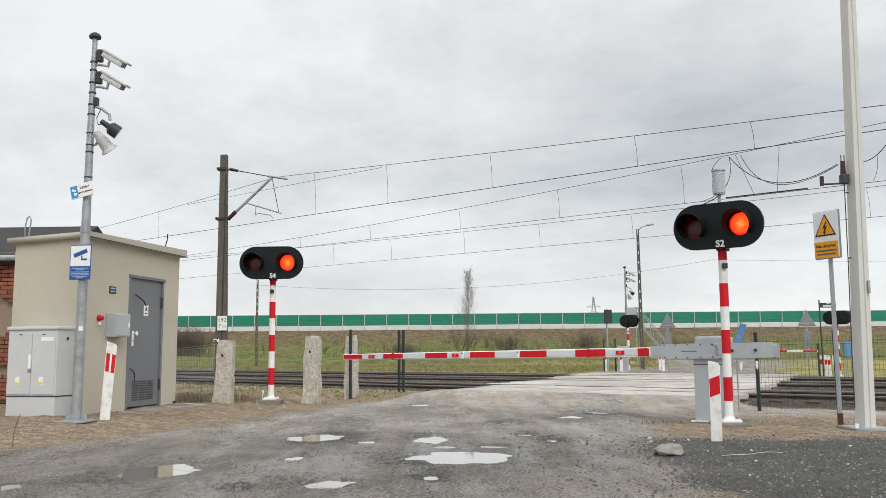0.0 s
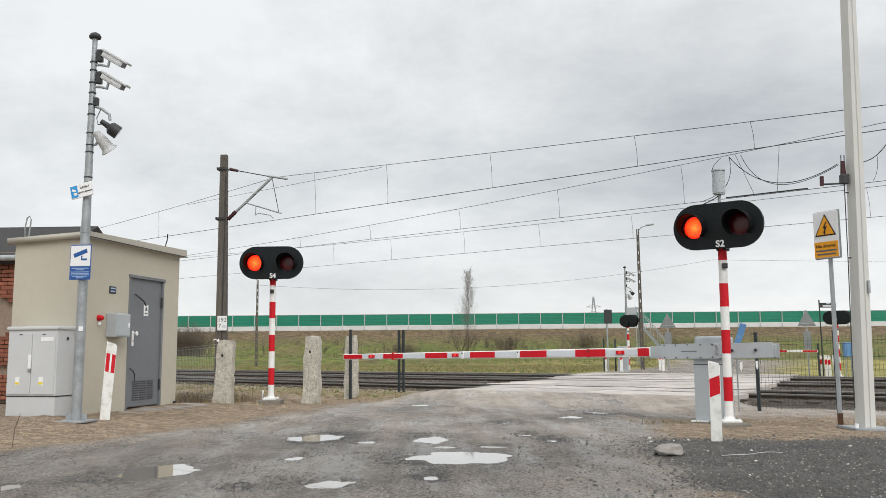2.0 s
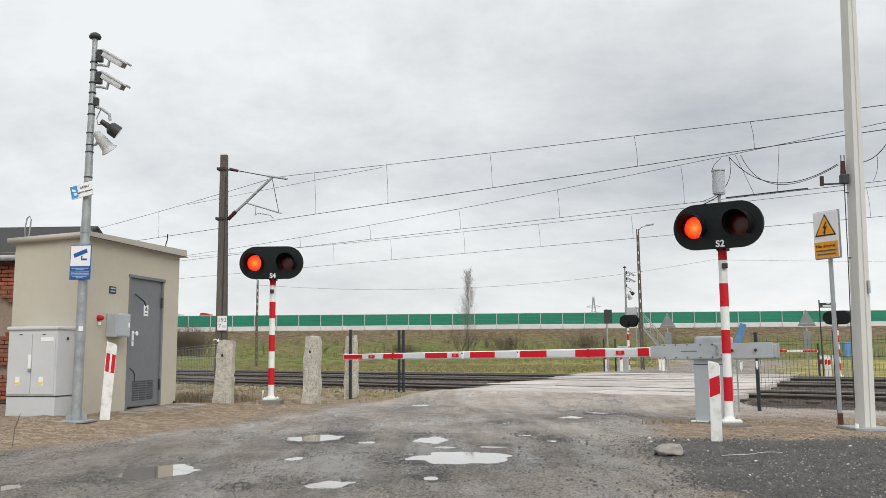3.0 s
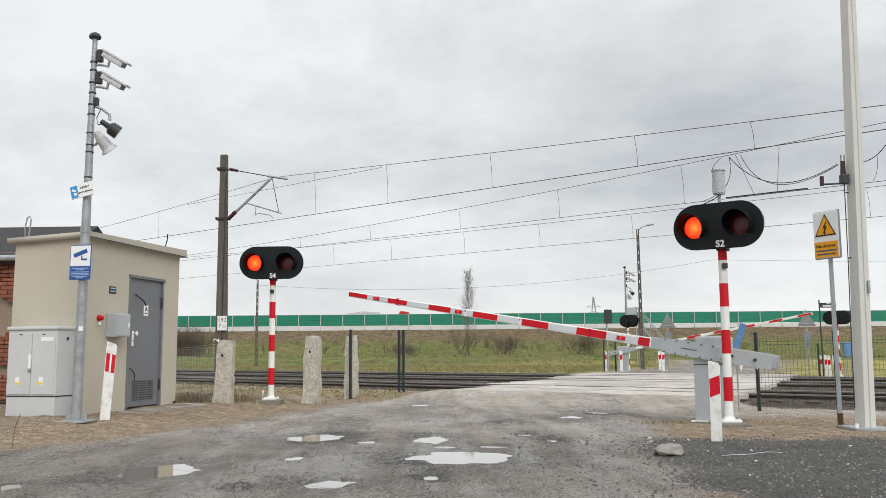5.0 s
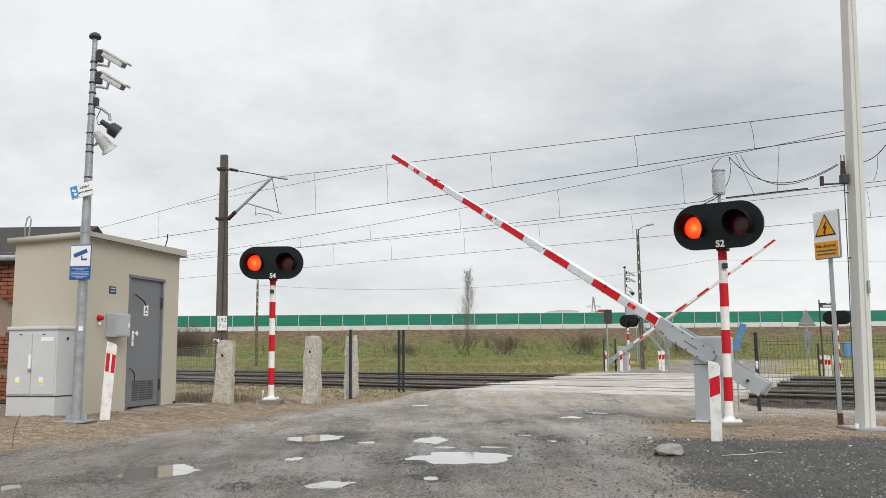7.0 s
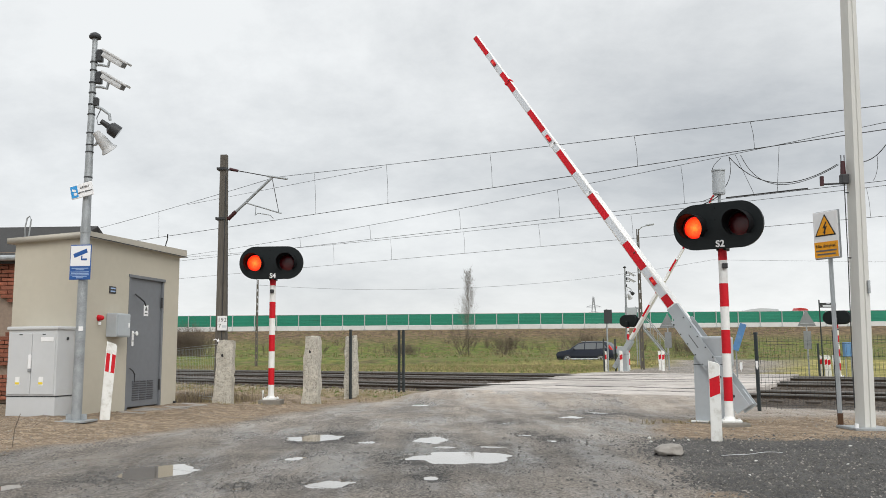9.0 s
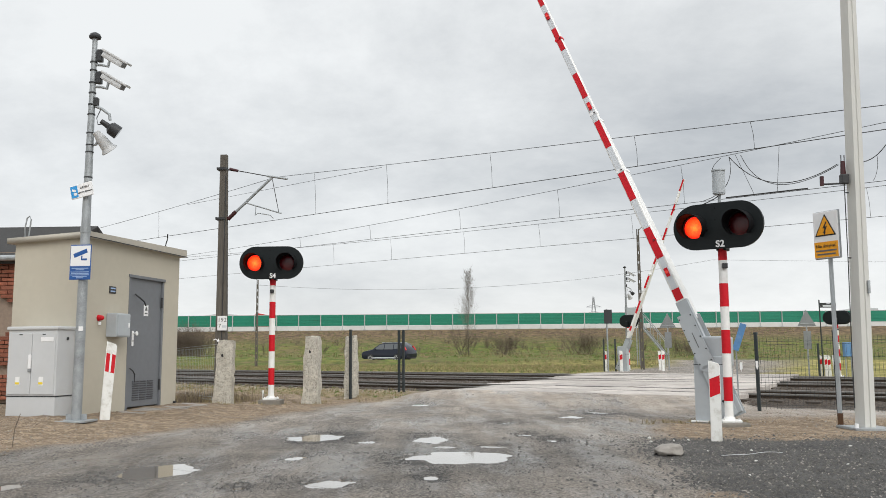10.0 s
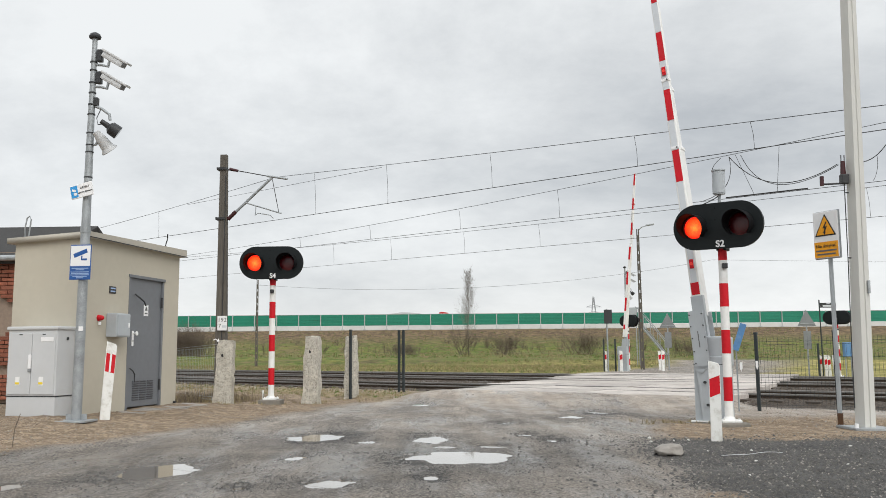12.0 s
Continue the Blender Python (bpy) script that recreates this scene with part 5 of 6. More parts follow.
build_wire("telephone_line", [(x, 60.0, 7.52 - 0.02 * (x - 19.5)) for x in (19.5, 27.0, 34.0)], 0.008, "thin telephone line across the meadow")



def build_white_mast():
    t = thing("concrete_mast", pose(5.08, 10.25, 0.0, 0, 1.65, 0), "pale concrete mast with a grooved side on a steel plate", "mast")
    # square section with a cable groove in one side
    b, e = bmesh.new(), 0.080
    lo = [b.verts.new((x, y, 0.02)) for x, y in ((-e, -e), (-0.024, -e), (-0.018, -e + 0.014), (0.004, -e + 0.014), (0.010, -e), (e, -e), (e, e), (-e, e))]
    f = b.faces.new(lo)
    up = bmesh.ops.extrude_face_region(b, geom=[f])["geom"]
    bmesh.ops.translate(b, verts=[v for v in up if isinstance(v, bmesh.types.BMVert)], vec=(0, 0, 7.6))
    bmesh.ops.recalc_face_normals(b, faces=b.faces[:])
    b.transform(Matrix.Rotation(radians(17), 4, "Z"))
    for v in b.verts:
        k = 1 - 0.036 * v.co.z
        v.co.x *= k; v.co.y *= k
    part("shaft", b, "white_conc", t)
    part("base_plate", box((0.52, 0.5, 0.03), (0.02, 0, 0.015), bevel=0.005), "galv", t)
    part("footing", box((0.6, 0.6, 0.2), (0.02, 0, -0.11), bevel=0.02), "footing", t)
    for a in (-0.2, 0.22):
        part("bolt", rod((a, -0.19, 0.03), (a, -0.19, 0.08), 0.022, n=6), "white_clean", t)
    part("socket", box((0.03, 0.02, 0.16), (0.075, -0.075, 1.72), bevel=0.005), "galv", t)
    # switch bracket with insulators and the down lead
    part("switch_arm", rod((-0.12, 0, 3.02), (-0.42, 0, 3.00), 0.012), "frame_dark", t)
    part("insulator", rod((-0.15, 0, 3.12), (-0.15, 0, 3.30), 0.035, 0.028, n=10), "insul", t)
    part("switch_box", box((0.09, 0.09, 0.12), (-0.14, 0, 3.07), bevel=0.01), "frame_dark", t)
    part("insulator", rod((-0.42, 0, 2.98), (-0.42, 0, 3.10), 0.026, n=8), "insul", t)
    for a in (-0.17, -0.13):
        part("prong", rod((a, 0, 3.30), (a, 0, 3.38), 0.006, n=6), "frame_dark", t)
    part("down_lead", pipe([(-0.14, 0.0, 3.0), (-0.13, 0.0, 2.0), (-0.13, 0.0, 1.0), (-0.12, 0, 0.25)], 0.006), "frame_dark", t)
    for z in (2.08, 2.9):
        part("lead_clip", rod((-0.13, 0, z), (-0.09, 0, z), 0.008, n=6), "frame_dark", t)


build_white_mast()


def build_warning_sign():
    t = thing("warning_sign", pose(4.955, 10.62, 0.0, 0, 0.3, -60), "yellow high voltage warning sign on a grey steel post", "warning sign")
    part("post", rod((0, 0, 0.0), (0, 0, 2.70), 0.027, n=14), "grey", t, smooth=True)
    part("sleeve", rod((0, 0, 0.0), (0, 0, 0.17), 0.034, n=12), "rust", t, "rusty ground sleeve")
    part("post_cap", rod((0, 0, 2.70), (0, 0, 2.73), 0.036, n=14), "white_clean", t)
    s = part("board", box((0.345, 0.03, 0.60), (0, -0.055, 2.42), bevel=0.01), "white_clean", t, "white board with yellow triangle and text field")
    part("rear_edge", box((0.37, 0.02, 0.62), (0, -0.034, 2.42), bevel=0.008), "galv", s)
    tri = lambda k, y: prism([(-0.15 * k, -0.13 * k), (0.15 * k, -0.13 * k), (0, 0.155 * k)], y)
    a = part("triangle_border", tri(1.0, 0.003), "ink", s)
    a.location = (0, -0.0715, 2.535)
    b = part("triangle", tri(0.84, 0.003), "yellow", s)
    b.location = (0, -0.0755, 2.53)
    bolt = prism([(0.02, 0.09), (-0.035, 0.0), (0.0, 0.005), (-0.02, -0.06), (-0.035, -0.055), (-0.005, -0.095), (0.015, -0.05), (0.0, -0.055), (0.035, 0.025), (0.0, 0.02), (0.035, 0.085)], 0.003)
    bolt.transform(Matrix.Diagonal((0.9, 1, 0.9, 1)))
    c = part("flash", bolt, "ink", s)
    c.location = (0, -0.0795, 2.505)
    y = part("text_field", box((0.335, 0.003, 0.20), (0, -0.0725, 2.23)), "yellow", s)
    letters("wording", "Nie dotykać", 0.058, "ink", y, pose(0, -0.0755, 2.275))
    part("print_line", box((0.29, 0.002, 0.02), (0, -0.0752, 2.215)), "bar_grey", y)
    part("print_line", box((0.26, 0.002, 0.02), (0, -0.0752, 2.17)), "bar_grey", y)


build_warning_sign()

# ---- fences and posts beside the line ----


def build_concrete_post(x, y, z, h, w, seed):
    rng = random.Random(seed)
    b = box((w, w * 0.9, h), (0, 0, h / 2 - 0.05))
    bmesh.ops.subdivide_edges(b, edges=b.edges[:], cuts=13, use_grid_fill=True)
    for v in b.verts:
        k = 1.08 - 0.16 * v.co.z / h
        n = noise.noise_vector(v.co * 6.0 + Vector((seed, 0, 0))) * 0.026 + noise.noise_vector(v.co * 17.0) * 0.020 + noise.noise_vector(v.co * 41.0) * 0.010
        v.co.x *= k; v.co.y *= k
        if v.co.z > h - 0.12:
            v.co.x *= 0.93; v.co.y *= 0.93
        v.co += n
    t = thing("concrete_post", pose(x, y, z, rng.uniform(-1, 1), rng.uniform(-2, 2), rng.uniform(-8, 8)), "weathered rough old concrete post with a bolt hole", "post", "old concrete posts")
    part("post", b, "concrete", t, smooth=True)
    # black disc painted for the shade inside the bolt hole; nothing is hollowed out
    part("bolt_hole", rod((-w * 0.12, -w * 0.33, h * 0.74), (-w * 0.12, -w * 0.452, h * 0.74), 0.030, n=10), "ink", t)


build_concrete_post(-4.02, 15.4, 0.03, 1.24, 0.30, 1)
build_concrete_post(-2.58, 16.4, 0.03, 1.32, 0.28, 2)
build_concrete_post(-1.98, 18.0, 0.0, 1.38, 0.26, 3)


def build_fence(points, h, label, mesh_spans, steel="dark_steel", pitch=0.055):
    t = thing("mesh_fence", Matrix(), label, "fence", "wire mesh fences")
    for x, y in points:
        p = part("post", box((0.052, 0.042, h), (0, 0, h / 2), bevel=0.006), steel, t)
        p.matrix_basis = pose(x, y, hgt(x, y) - 0.02, 0, 0, -41)
        part("post_cap", box((0.058, 0.048, 0.03), (0, 0, h + 0.01), bevel=0.006), steel, p)
    for a, b in mesh_spans:
        pa, pb = Vector((*points[a], hgt(*points[a]))), Vector((*points[b], hgt(*points[b])))
        n = int((pb - pa).length / pitch)
        vs, fs = [], []
        def bar(p, q, r):
            one = rod(p, q, r, n=4, caps=False)
            k = len(vs)
            one.verts.index_update()
            vs.extend([v.co.copy() for v in one.verts])
            fs.extend([[v.index + k for v in f.verts] for f in one.faces])
            one.free()
        for k in range(1, n):
            p = pa.lerp(pb, k / n)
            bar(p + Vector((0, 0, 0.03)), p + Vector((0, 0, h - 0.08)), 0.0019)
        for z in np.arange(0.05, h - 0.05, 0.2):
            for o in (0.0, 0.05) if abs(z - 0.05) < 0.01 or z > h - 0.3 else (0.0,):
                bar(pa + Vector((0, 0, z + o)), pb + Vector((0, 0, z + o)), 0.0024)
        stuff("mesh_panel", vs, fs, steel, "dark welded wire mesh panel", parent=t)


build_fence(((-1.975, 17.78), (-1.06, 19.8), (-0.95, 19.75)), 1.45, "dark green welded mesh fence beside the line", ((1, 2),), "dark_steel", 0.02)
build_fence(((5.04, 13.55), (6.02, 12.93), (8.3, 10.9)), 1.25, "dark green welded mesh fence by the footway", ((0, 1), (1, 2)))


def build_blue_panel():
    t = thing("information_board", pose(4.66, 13.3, 0.0, 0, 0, -25), "faded blue board tilted on a thin steel post", "information board")
    part("post", rod((-0.03, 0, 0), (-0.03, 0, 1.12), 0.012, n=8), "galv", t)
    part("board", box((0.10, 0.02, 0.44), (0.03, -0.02, 1.17), Matrix.Rotation(radians(19), 4, "Y"), bevel=0.004), "blue_panel", t)
    part("clip", box((0.10, 0.03, 0.04), (-0.03, -0.01, 1.01)), "frame_dark", t)


build_blue_panel()
build_fence(((-6.6, 20.2), (-4.12, 15.62)), 1.15, "thin grey wire fence between hut and old posts", ((0, 1),), "galv", 0.15)


def build_marker_post():
    t = thing("marker_post", pose(-4.36, 16.1, 0.02, 0, 1.5, 0), "thin dark steel post with a bent white hook", "marker post")
    part("post", rod((0, 0, 0), (0, 0, 1.20), 0.022, n=8), "frame_dark", t)
    part("hook", pipe([(0, 0, 1.18), (-0.02, 0, 1.22), (-0.06, 0, 1.24), (-0.10, 0, 1.22)], 0.010), "white_clean", t)
    part("cap", rod((0.0, 0, 1.19), (0.0, 0, 1.25), 0.028, 0.006, n=8), "white_clean", t)


def build_stake():
    t = thing("survey_stake", pose(-3.85, 18.0, hgt(-3.85, 18.0) - 0.03, 0, -4, 0), "small white wooden stake beside the track", "stake")
    part("stake", box((0.045, 0.03, 0.24), (0, 0, 0.12), bevel=0.006), "post_white", t)


def build_string():
    pts = [(x, 7.72 + 0.36 * (x - 2.5) + 0.03 * math.sin(9 * x)) for x in np.linspace(2.5, 3.15, 14)]
    w = part("plastic_string", pipe([(x, y, hgt(x, y) + 0.012) for x, y in pts], 0.0026, 5), "cab")
    tagged(w, "pale plastic string lying on the dark gravel", "string")


build_marker_post()
build_stake()
build_string()


def build_tag(x, y, z):
    b = prism([(-0.018, 0.0), (0.0, -0.05), (0.018, 0.0), (0.018, 0.09), (-0.018, 0.09)], 0.012, bevel=0.002)
    o = part("reflector_tag", b, "white_clean")
    o.matrix_basis = pose(x, y, z, 0, 0, -20)
    tagged(o, "small white reflector tag on the fence", "reflector", "reflector tags")


build_tag(5.02, 13.50, 0.70)
build_tag(4.68, 13.26, 0.68)


# ---- far side ----
random.seed(4)
build_signal(pose(9.46, 43.0, 0.0), "", 124, 2.25)
build_signal(pose(17.85, 38.0, -0.24), "", 142, 2.38)
for x, y in ((7.5, 39.0), (8.12, 38.5), (10.62, 41.3), (10.3, 39.6), (17.25, 38.6), (17.38, 38.3), (17.22, 37.6), (17.5, 37.7)):
    build_delineator(pose(x, y, hgt(x, y) - 0.03, 0, random.uniform(-2, 2), random.uniform(-20, 20)))


def build_lighting_column(x, y, h, reach):
    t = thing("lighting_column", pose(x, y, hgt(x, y) - 0.05), "dark lattice lighting column with a short lamp arm", "lighting column", "lighting columns")
    for a in (-0.07, 0.07):
        part("leg", rod((a, 0, 0), (a * 0.6, 0, h), 0.04, 0.03, n=8), "pole_wood", t)
    rungs = bmesh.new()
    for k in range(int(h / 0.5)):
        box((0.12, 0.05, 0.34), (0, 0, 0.3 + k * 0.5), bm=rungs)
    part("rungs", rungs, "pole_wood", t)
    part("arm", pipe([(0.05, 0, h - 0.05), (0.4 * reach, 0, h + 0.1), (reach, 0, h + 0.2)], 0.03), "galv", t)
    part("lamp_head", box((0.42, 0.16, 0.09), (reach + 0.1, 0, h + 0.22), Matrix.Rotation(radians(-8), 4, "Y"), bevel=0.02), "galv", t)


build_lighting_column(10.15, 43.0, 7.3, 0.55)
build_lighting_column(-13.4, 60.0, 6.3, -0.5)


def build_sign_back(x, y, h, kind):
    t = thing("road_sign", pose(x, y, hgt(x, y) - 0.05), "grey back of a road sign on a steel post", "road sign", "road signs seen from behind")
    part("post", rod((0, 0, 0), (0, 0, h), 0.035, n=10), "galv", t)
    if kind == "triangle":
        b = prism([(-0.42, h - 0.72), (0.42, h - 0.72), (0.0, h)], 0.02, bevel=0.004)
        part("board", b, "sign_back", t).location = (0, -0.03, 0)
        part("under_board", box((0.34, 0.02, 0.8), (0, -0.04, h - 1.35), bevel=0.004), "sign_back", t)
        part("rail", box((0.6, 0.03, 0.04), (0, -0.065, h - 0.6)), "galv", t)
    else:
        part("board", box((0.36, 0.03, 0.62), (0.05, -0.04, h - 0.34), bevel=0.01), "frame_dark", t)


build_sign_back(11.5, 43.0, 2.9, "triangle")
build_sign_back(16.47, 38.0, 3.05, "triangle")
build_sign_back(7.3, 37.4, 2.85, "board")


def build_street_sign():
    t = thing("street_name_sign", pose(17.2, 38.2, -0.25), "dark street name plate on a thin dark post", "street sign")
    part("post", rod((0, 0, 0), (0, 0, 3.5), 0.03, n=8), "dark_steel", t)
    p = part("plate", box((0.72, 0.03, 0.22), (0.40, 0, 3.25)), "frame_dark", t)
    part("print_line", box((0.50, 0.004, 0.08), (0.40, -0.018, 3.22)), "reflect", p)
    part("print_line", box((0.16, 0.004, 0.03), (0.40, -0.018, 3.32)), "reflect", p)


build_street_sign()


def build_fence_post(x, y):
    t = thing("fence_post", pose(x, y, hgt(x, y) - 0.03), "dark steel fence post standing alone", "fence post", "dark fence posts")
    part("post", box((0.07, 0.07, 1.5), (0, 0, 0.75), bevel=0.008), "dark_steel", t)
    part("post_cap", box((0.08, 0.08, 0.03), (0, 0, 1.51), bevel=0.006), "dark_steel", t)


for x, y in ((7.35, 38.6), (8.0, 39.2), (16.75, 37.6)):
    build_fence_post(x, y)

far_mast = copy_thing(camera_mast, pose(9.56, 43.7, 0.0))
# the far mast carries no notices
signs = [o for o in far_mast.children if o.name.split(".")[0] in ("camera_sign", "surveillance_sign")]
for o in [c for o in signs for c in o.children_recursive] + signs:
    bpy.data.objects.remove(o)


def build_access_stairs():
    t = thing("access_stairs", pose(12.9, 52.0, hgt(12.9, 52.0) - 0.05, 0, 0, -25), "grey steel lattice stairs beyond the crossing", "stairs")
    a, b = Vector((-0.8, 0, 2.85)), Vector((0.85, 0, 0.75))
    for y in (-0.35, 0.35):
        part("stringer", rod(a + Vector((0, y, 0)), b + Vector((0, y, 0)), 0.05, n=6), "galv", t)
        part("handrail", rod(a + Vector((0, y, 0.85)), b + Vector((0, y, 0.85)), 0.025, n=6), "galv", t)
        for k in range(5):
            p = a.lerp(b, k / 4) + Vector((0, y, 0))
            part("baluster", rod(p, p + Vector((0, 0, 0.85)), 0.02, n=6), "galv", t)
    for k in range(11):
        p = a.lerp(b, (k + 0.5) / 11)
        part("tread", box((0.22, 0.7, 0.03), tuple(p)), "galv", t)
    part("platform", box((0.8, 0.8, 0.06), (-1.15, 0, 2.85)), "galv", t)
    for x, y in ((-1.5, -0.35), (-1.5, 0.35), (-0.85, -0.35), (-0.85, 0.35)):
        part("leg", rod((x, y, 0), (x, y, 3.75), 0.035, n=6), "galv", t)
    for y in (-0.35, 0.35):
        part("leg", rod((0.8, y, 0), (0.8, y, 0.82), 0.035, n=6), "galv", t)
    part("guard_panel", box((0.7, 0.03, 0.7), (-1.17, -0.37, 3.35)), "grey", t)


build_access_stairs()


def build_blue_box():
    t = thing("blue_box", pose(17.6, 36.6, -0.22), "small blue steel box on two legs", "box")
    part("body", box((0.34, 0.26, 0.62), (0, 0, 1.2), bevel=0.02), "blue_panel", t)
    for x in (-0.12, 0.12):
        part("leg", rod((x, 0, 0), (x, 0, 0.9), 0.025, n=8), "galv", t)


build_blue_box()


def build_tree(name, x, y, h, spread, seed, label, n=420, upright=0.75, trunk=0.16):
    """A bare tree: tapered trunk, limbs, and a crown of fine twigs."""
    rng = random.Random(seed)
    t = thing(name, pose(x, y, hgt(x, y) - 0.1), label, "tree" if name == "tree" else "shrub")
    tr = pipe([(0, 0, 0), (rng.uniform(-.1, .1), 0, h * 0.3), (rng.uniform(-.15, .15), 0, h * 0.6), (0, 0, h * 0.97)], trunk * 0.55, 7)
    if name == "tree":
        for v in tr.verts:
            k = 1.7 - 1.55 * min(1, v.co.z / h)
            v.co.x *= k; v.co.y *= k
        part("trunk", tr, "bark", t)
    else:
        tr.free()
    vs, fs = [], []
    def stick(p, q, r0, r1):
        k = len(vs)
        d = (q - p).normalized()
        a = d.orthogonal().normalized()
        b = d.cross(a)
        for c, r in ((p, r0), (q, r1)):
            for g in range(3):
                vs.append(c + (a * math.cos(g * 2.094) + b * math.sin(g * 2.094)) * r)
        fs.extend([(k + g, k + (g + 1) % 3, k + 3 + (g + 1) % 3, k + 3 + g) for g in range(3)])
    def grow(p, d, ln, r, depth):
        q = p + d * ln
        stick(p, q, r, r * 0.6)
        if depth == 0:
            return
        for _ in range(rng.choice((3, 3, 4))):
            nd = (d + Vector((rng.uniform(-1, 1), rng.uniform(-1, 1), rng.uniform(-0.15, upright))) * 0.55).normalized()
            grow(p + d * ln * rng.uniform(0.35, 1.0), nd, ln * rng.uniform(0.5, 0.72), r * 0.55, depth - 1)
    for _ in range(int(n * (1.3 if name == "tree" else 1.8))):
        f = rng.random() ** 0.8 if name == "tree" else 0.0
        z = h * (0.14 + 0.78 * f) if name == "tree" else 0.05
        a = rng.uniform(0, 6.283)
        out = spread * (0.5 + 0.5 * rng.random()) * (1 - 0.62 * f)
        base = Vector((0, 0, z)) if name == "tree" else Vector((rng.gauss(0, spread * 0.45), rng.gauss(0, spread * 0.3), 0))
        if name == "tree":
            d = Vector((math.cos(a) * 0.44, math.sin(a) * 0.44, 1.0)).normalized()
            ln = out * 1.30
        else:
            d = Vector((math.cos(a) * 0.65, math.sin(a) * 0.65, 1.0)).normalized()
            ln = h * rng.uniform(0.25, 0.6)
        grow(base, d, ln, 0.0085 if name == "tree" else 0.014, 3)
    stuff("crown", vs, fs, "poplar" if name == "tree" else "twig", "crown of bare twigs", parent=t)


build_tree("tree", 3.2, 108, 11.1, 1.9, 3, "tall bare columnar tree on the meadow", 115, upright=1.1, trunk=0.085)
for x, y, h, sp, sd, n in ((-5.5, 108, 2.0, 3.0, 4, 60), (7.6, 106, 3.4, 1.9, 5, 45), (17.5, 106, 3.6, 2.4, 6, 60), (2.4, 107, 5.0, 0.7, 7, 22), (-36, 96, 4.6, 4.5, 8, 130), (-30, 94, 3.8, 3.0, 9, 110), (-27.5, 92, 4.2, 2.4, 10, 80), (29, 100, 2.6, 3.0, 11, 50), (33, 104, 2.2, 4.0, 12, 50), (-12, 110, 2.2, 1.5, 13, 25)):
    build_tree("shrub", x, y, h, sp, sd, "bare brown shrub at the foot of the embankment", n)


rng_s = random.Random(77)
for k in range(30):
    x, y = rng_s.uniform(-24, 40), rng_s.uniform(108, 128)
    build_tree("shrub", x, y, rng_s.uniform(1.2, 2.6), 0.5, 30 + k, "thin bare sapling on the embankment slope", 5)


def build_pylon():
    t = thing("power_pylon", pose(72, 400, 5.0), "distant grey lattice power pylon", "pylon")
    b = bmesh.new()
    lv = [(0, 2.6), (8, 1.7), (15, 0.9), (22.5, 0.25)]
    for (z0, w0), (z1, w1) in zip(lv, lv[1:]):
        c0 = [Vector((a * w0, c * w0, z0)) for a, c in ((-1, -1), (1, -1), (1, 1), (-1, 1))]
        c1 = [Vector((a * w1, c * w1, z1)) for a, c in ((-1, -1), (1, -1), (1, 1), (-1, 1))]
        for k in range(4):
            rod(c0[k], c1[k], 0.13, n=4, bm=b)
            rod(c0[k], c1[(k + 1) % 4], 0.07, n=4, bm=b)
            rod(c0[(k + 1) % 4], c1[k], 0.07, n=4, bm=b)
    part("lattice", b, "galv", t)
    for z, w in ((14.2, 5.0), (17.5, 3.6)):
        a = rod((-w, 0, z), (w, 0, z), 0.14, n=5)
        rod((-w, 0, z), (0, 0, z + 1.2), 0.09, n=5, bm=a)
        rod((w, 0, z), (0, 0, z + 1.2), 0.09, n=5, bm=a)
        part("cross_arm", a, "galv", t)


build_pylon()

# ---- brick building behind the hut ----


def build_brick_house():
    t = thing("brick_building", pose(-11.05, 15.9, 0.1, 0, 0, -2), "old red brick building with a black felt roof", "building")
    part("wall", box((6.4, 2.6, 2.85), (0, 1.35, 1.42)), "mortar", t)
    part("roof", box((7.0, 2.2, 0.12), (0.15, 0.80, 3.10), Matrix.Rotation(radians(24), 4, "X")), "roof_felt", t)
    part("roof", box((7.0, 2.0, 0.12), (0.15, 2.65, 3.14), Matrix.Rotation(radians(-24), 4, "X")), "roof_felt", t)
    part("gutter", rod((-3.3, -0.26, 2.70), (3.3, -0.26, 2.70), 0.055, n=10), "galv", t)
    part("soffit", box((6.6, 0.26, 0.08), (0, -0.10, 2.72)), "pole_wood", t)
    rng = random.Random(8)
    first = part("brick", box((0.248, 0.05, 0.066), (0, 0, 0), bevel=0.006), "brick", t)
    me = first.data
    k = 0
    for r in range(34):
        z = 0.10 + r * 0.079
        for c in range(7):
            x = 3.05 - c * 0.262 - (0.131 if r % 2 else 0)
            if rng.random() < 0.05 or (0.5 < z < 2.0 and 2.75 + 0.3 * math.sin(z * 5) > x > 2.3):
                continue
            o = first if k == 0 else new("brick", me)
            o.parent = t
            o.matrix_basis = pose(x, -0.012 + rng.uniform(-0.006, 0.004), z, 0, rng.uniform(-0.6, 0.6), 0)
            k += 1


build_brick_house()



def build_twig():
    w = part("twig", pipe([(-4.60, 9.05, hgt(-4.60, 9.05) - 0.02), (-4.58, 9.05, 0.20), (-4.55, 9.05, 0.28), (-4.53, 9.05, 0.35)], 0.004, 5), "twig")
    tagged(w, "thin bare twig stuck in the dirt", "twig")


build_twig()

# ---- loose stones, grass ----


def build_rock():
    b = bmesh.new()
    bmesh.ops.create_icosphere(b, subdivisions=3, radius=1.0)
    for v in b.verts:
        v.co = Vector((v.co.x * 0.135, v.co.y * 0.13, max(v.co.z, -0.5) * 0.07)) + noise.noise_vector(v.co * 1.3) * 0.026
        v.co.z = min(v.co.z, 0.062 + 0.02 * v.co.x)
    r = part("rock", b, "stone")
    r.location = (2.06, 7.85, 0.045)
    tagged(r, "flat grey lump of broken concrete on the gravel", "rock")


build_rock()


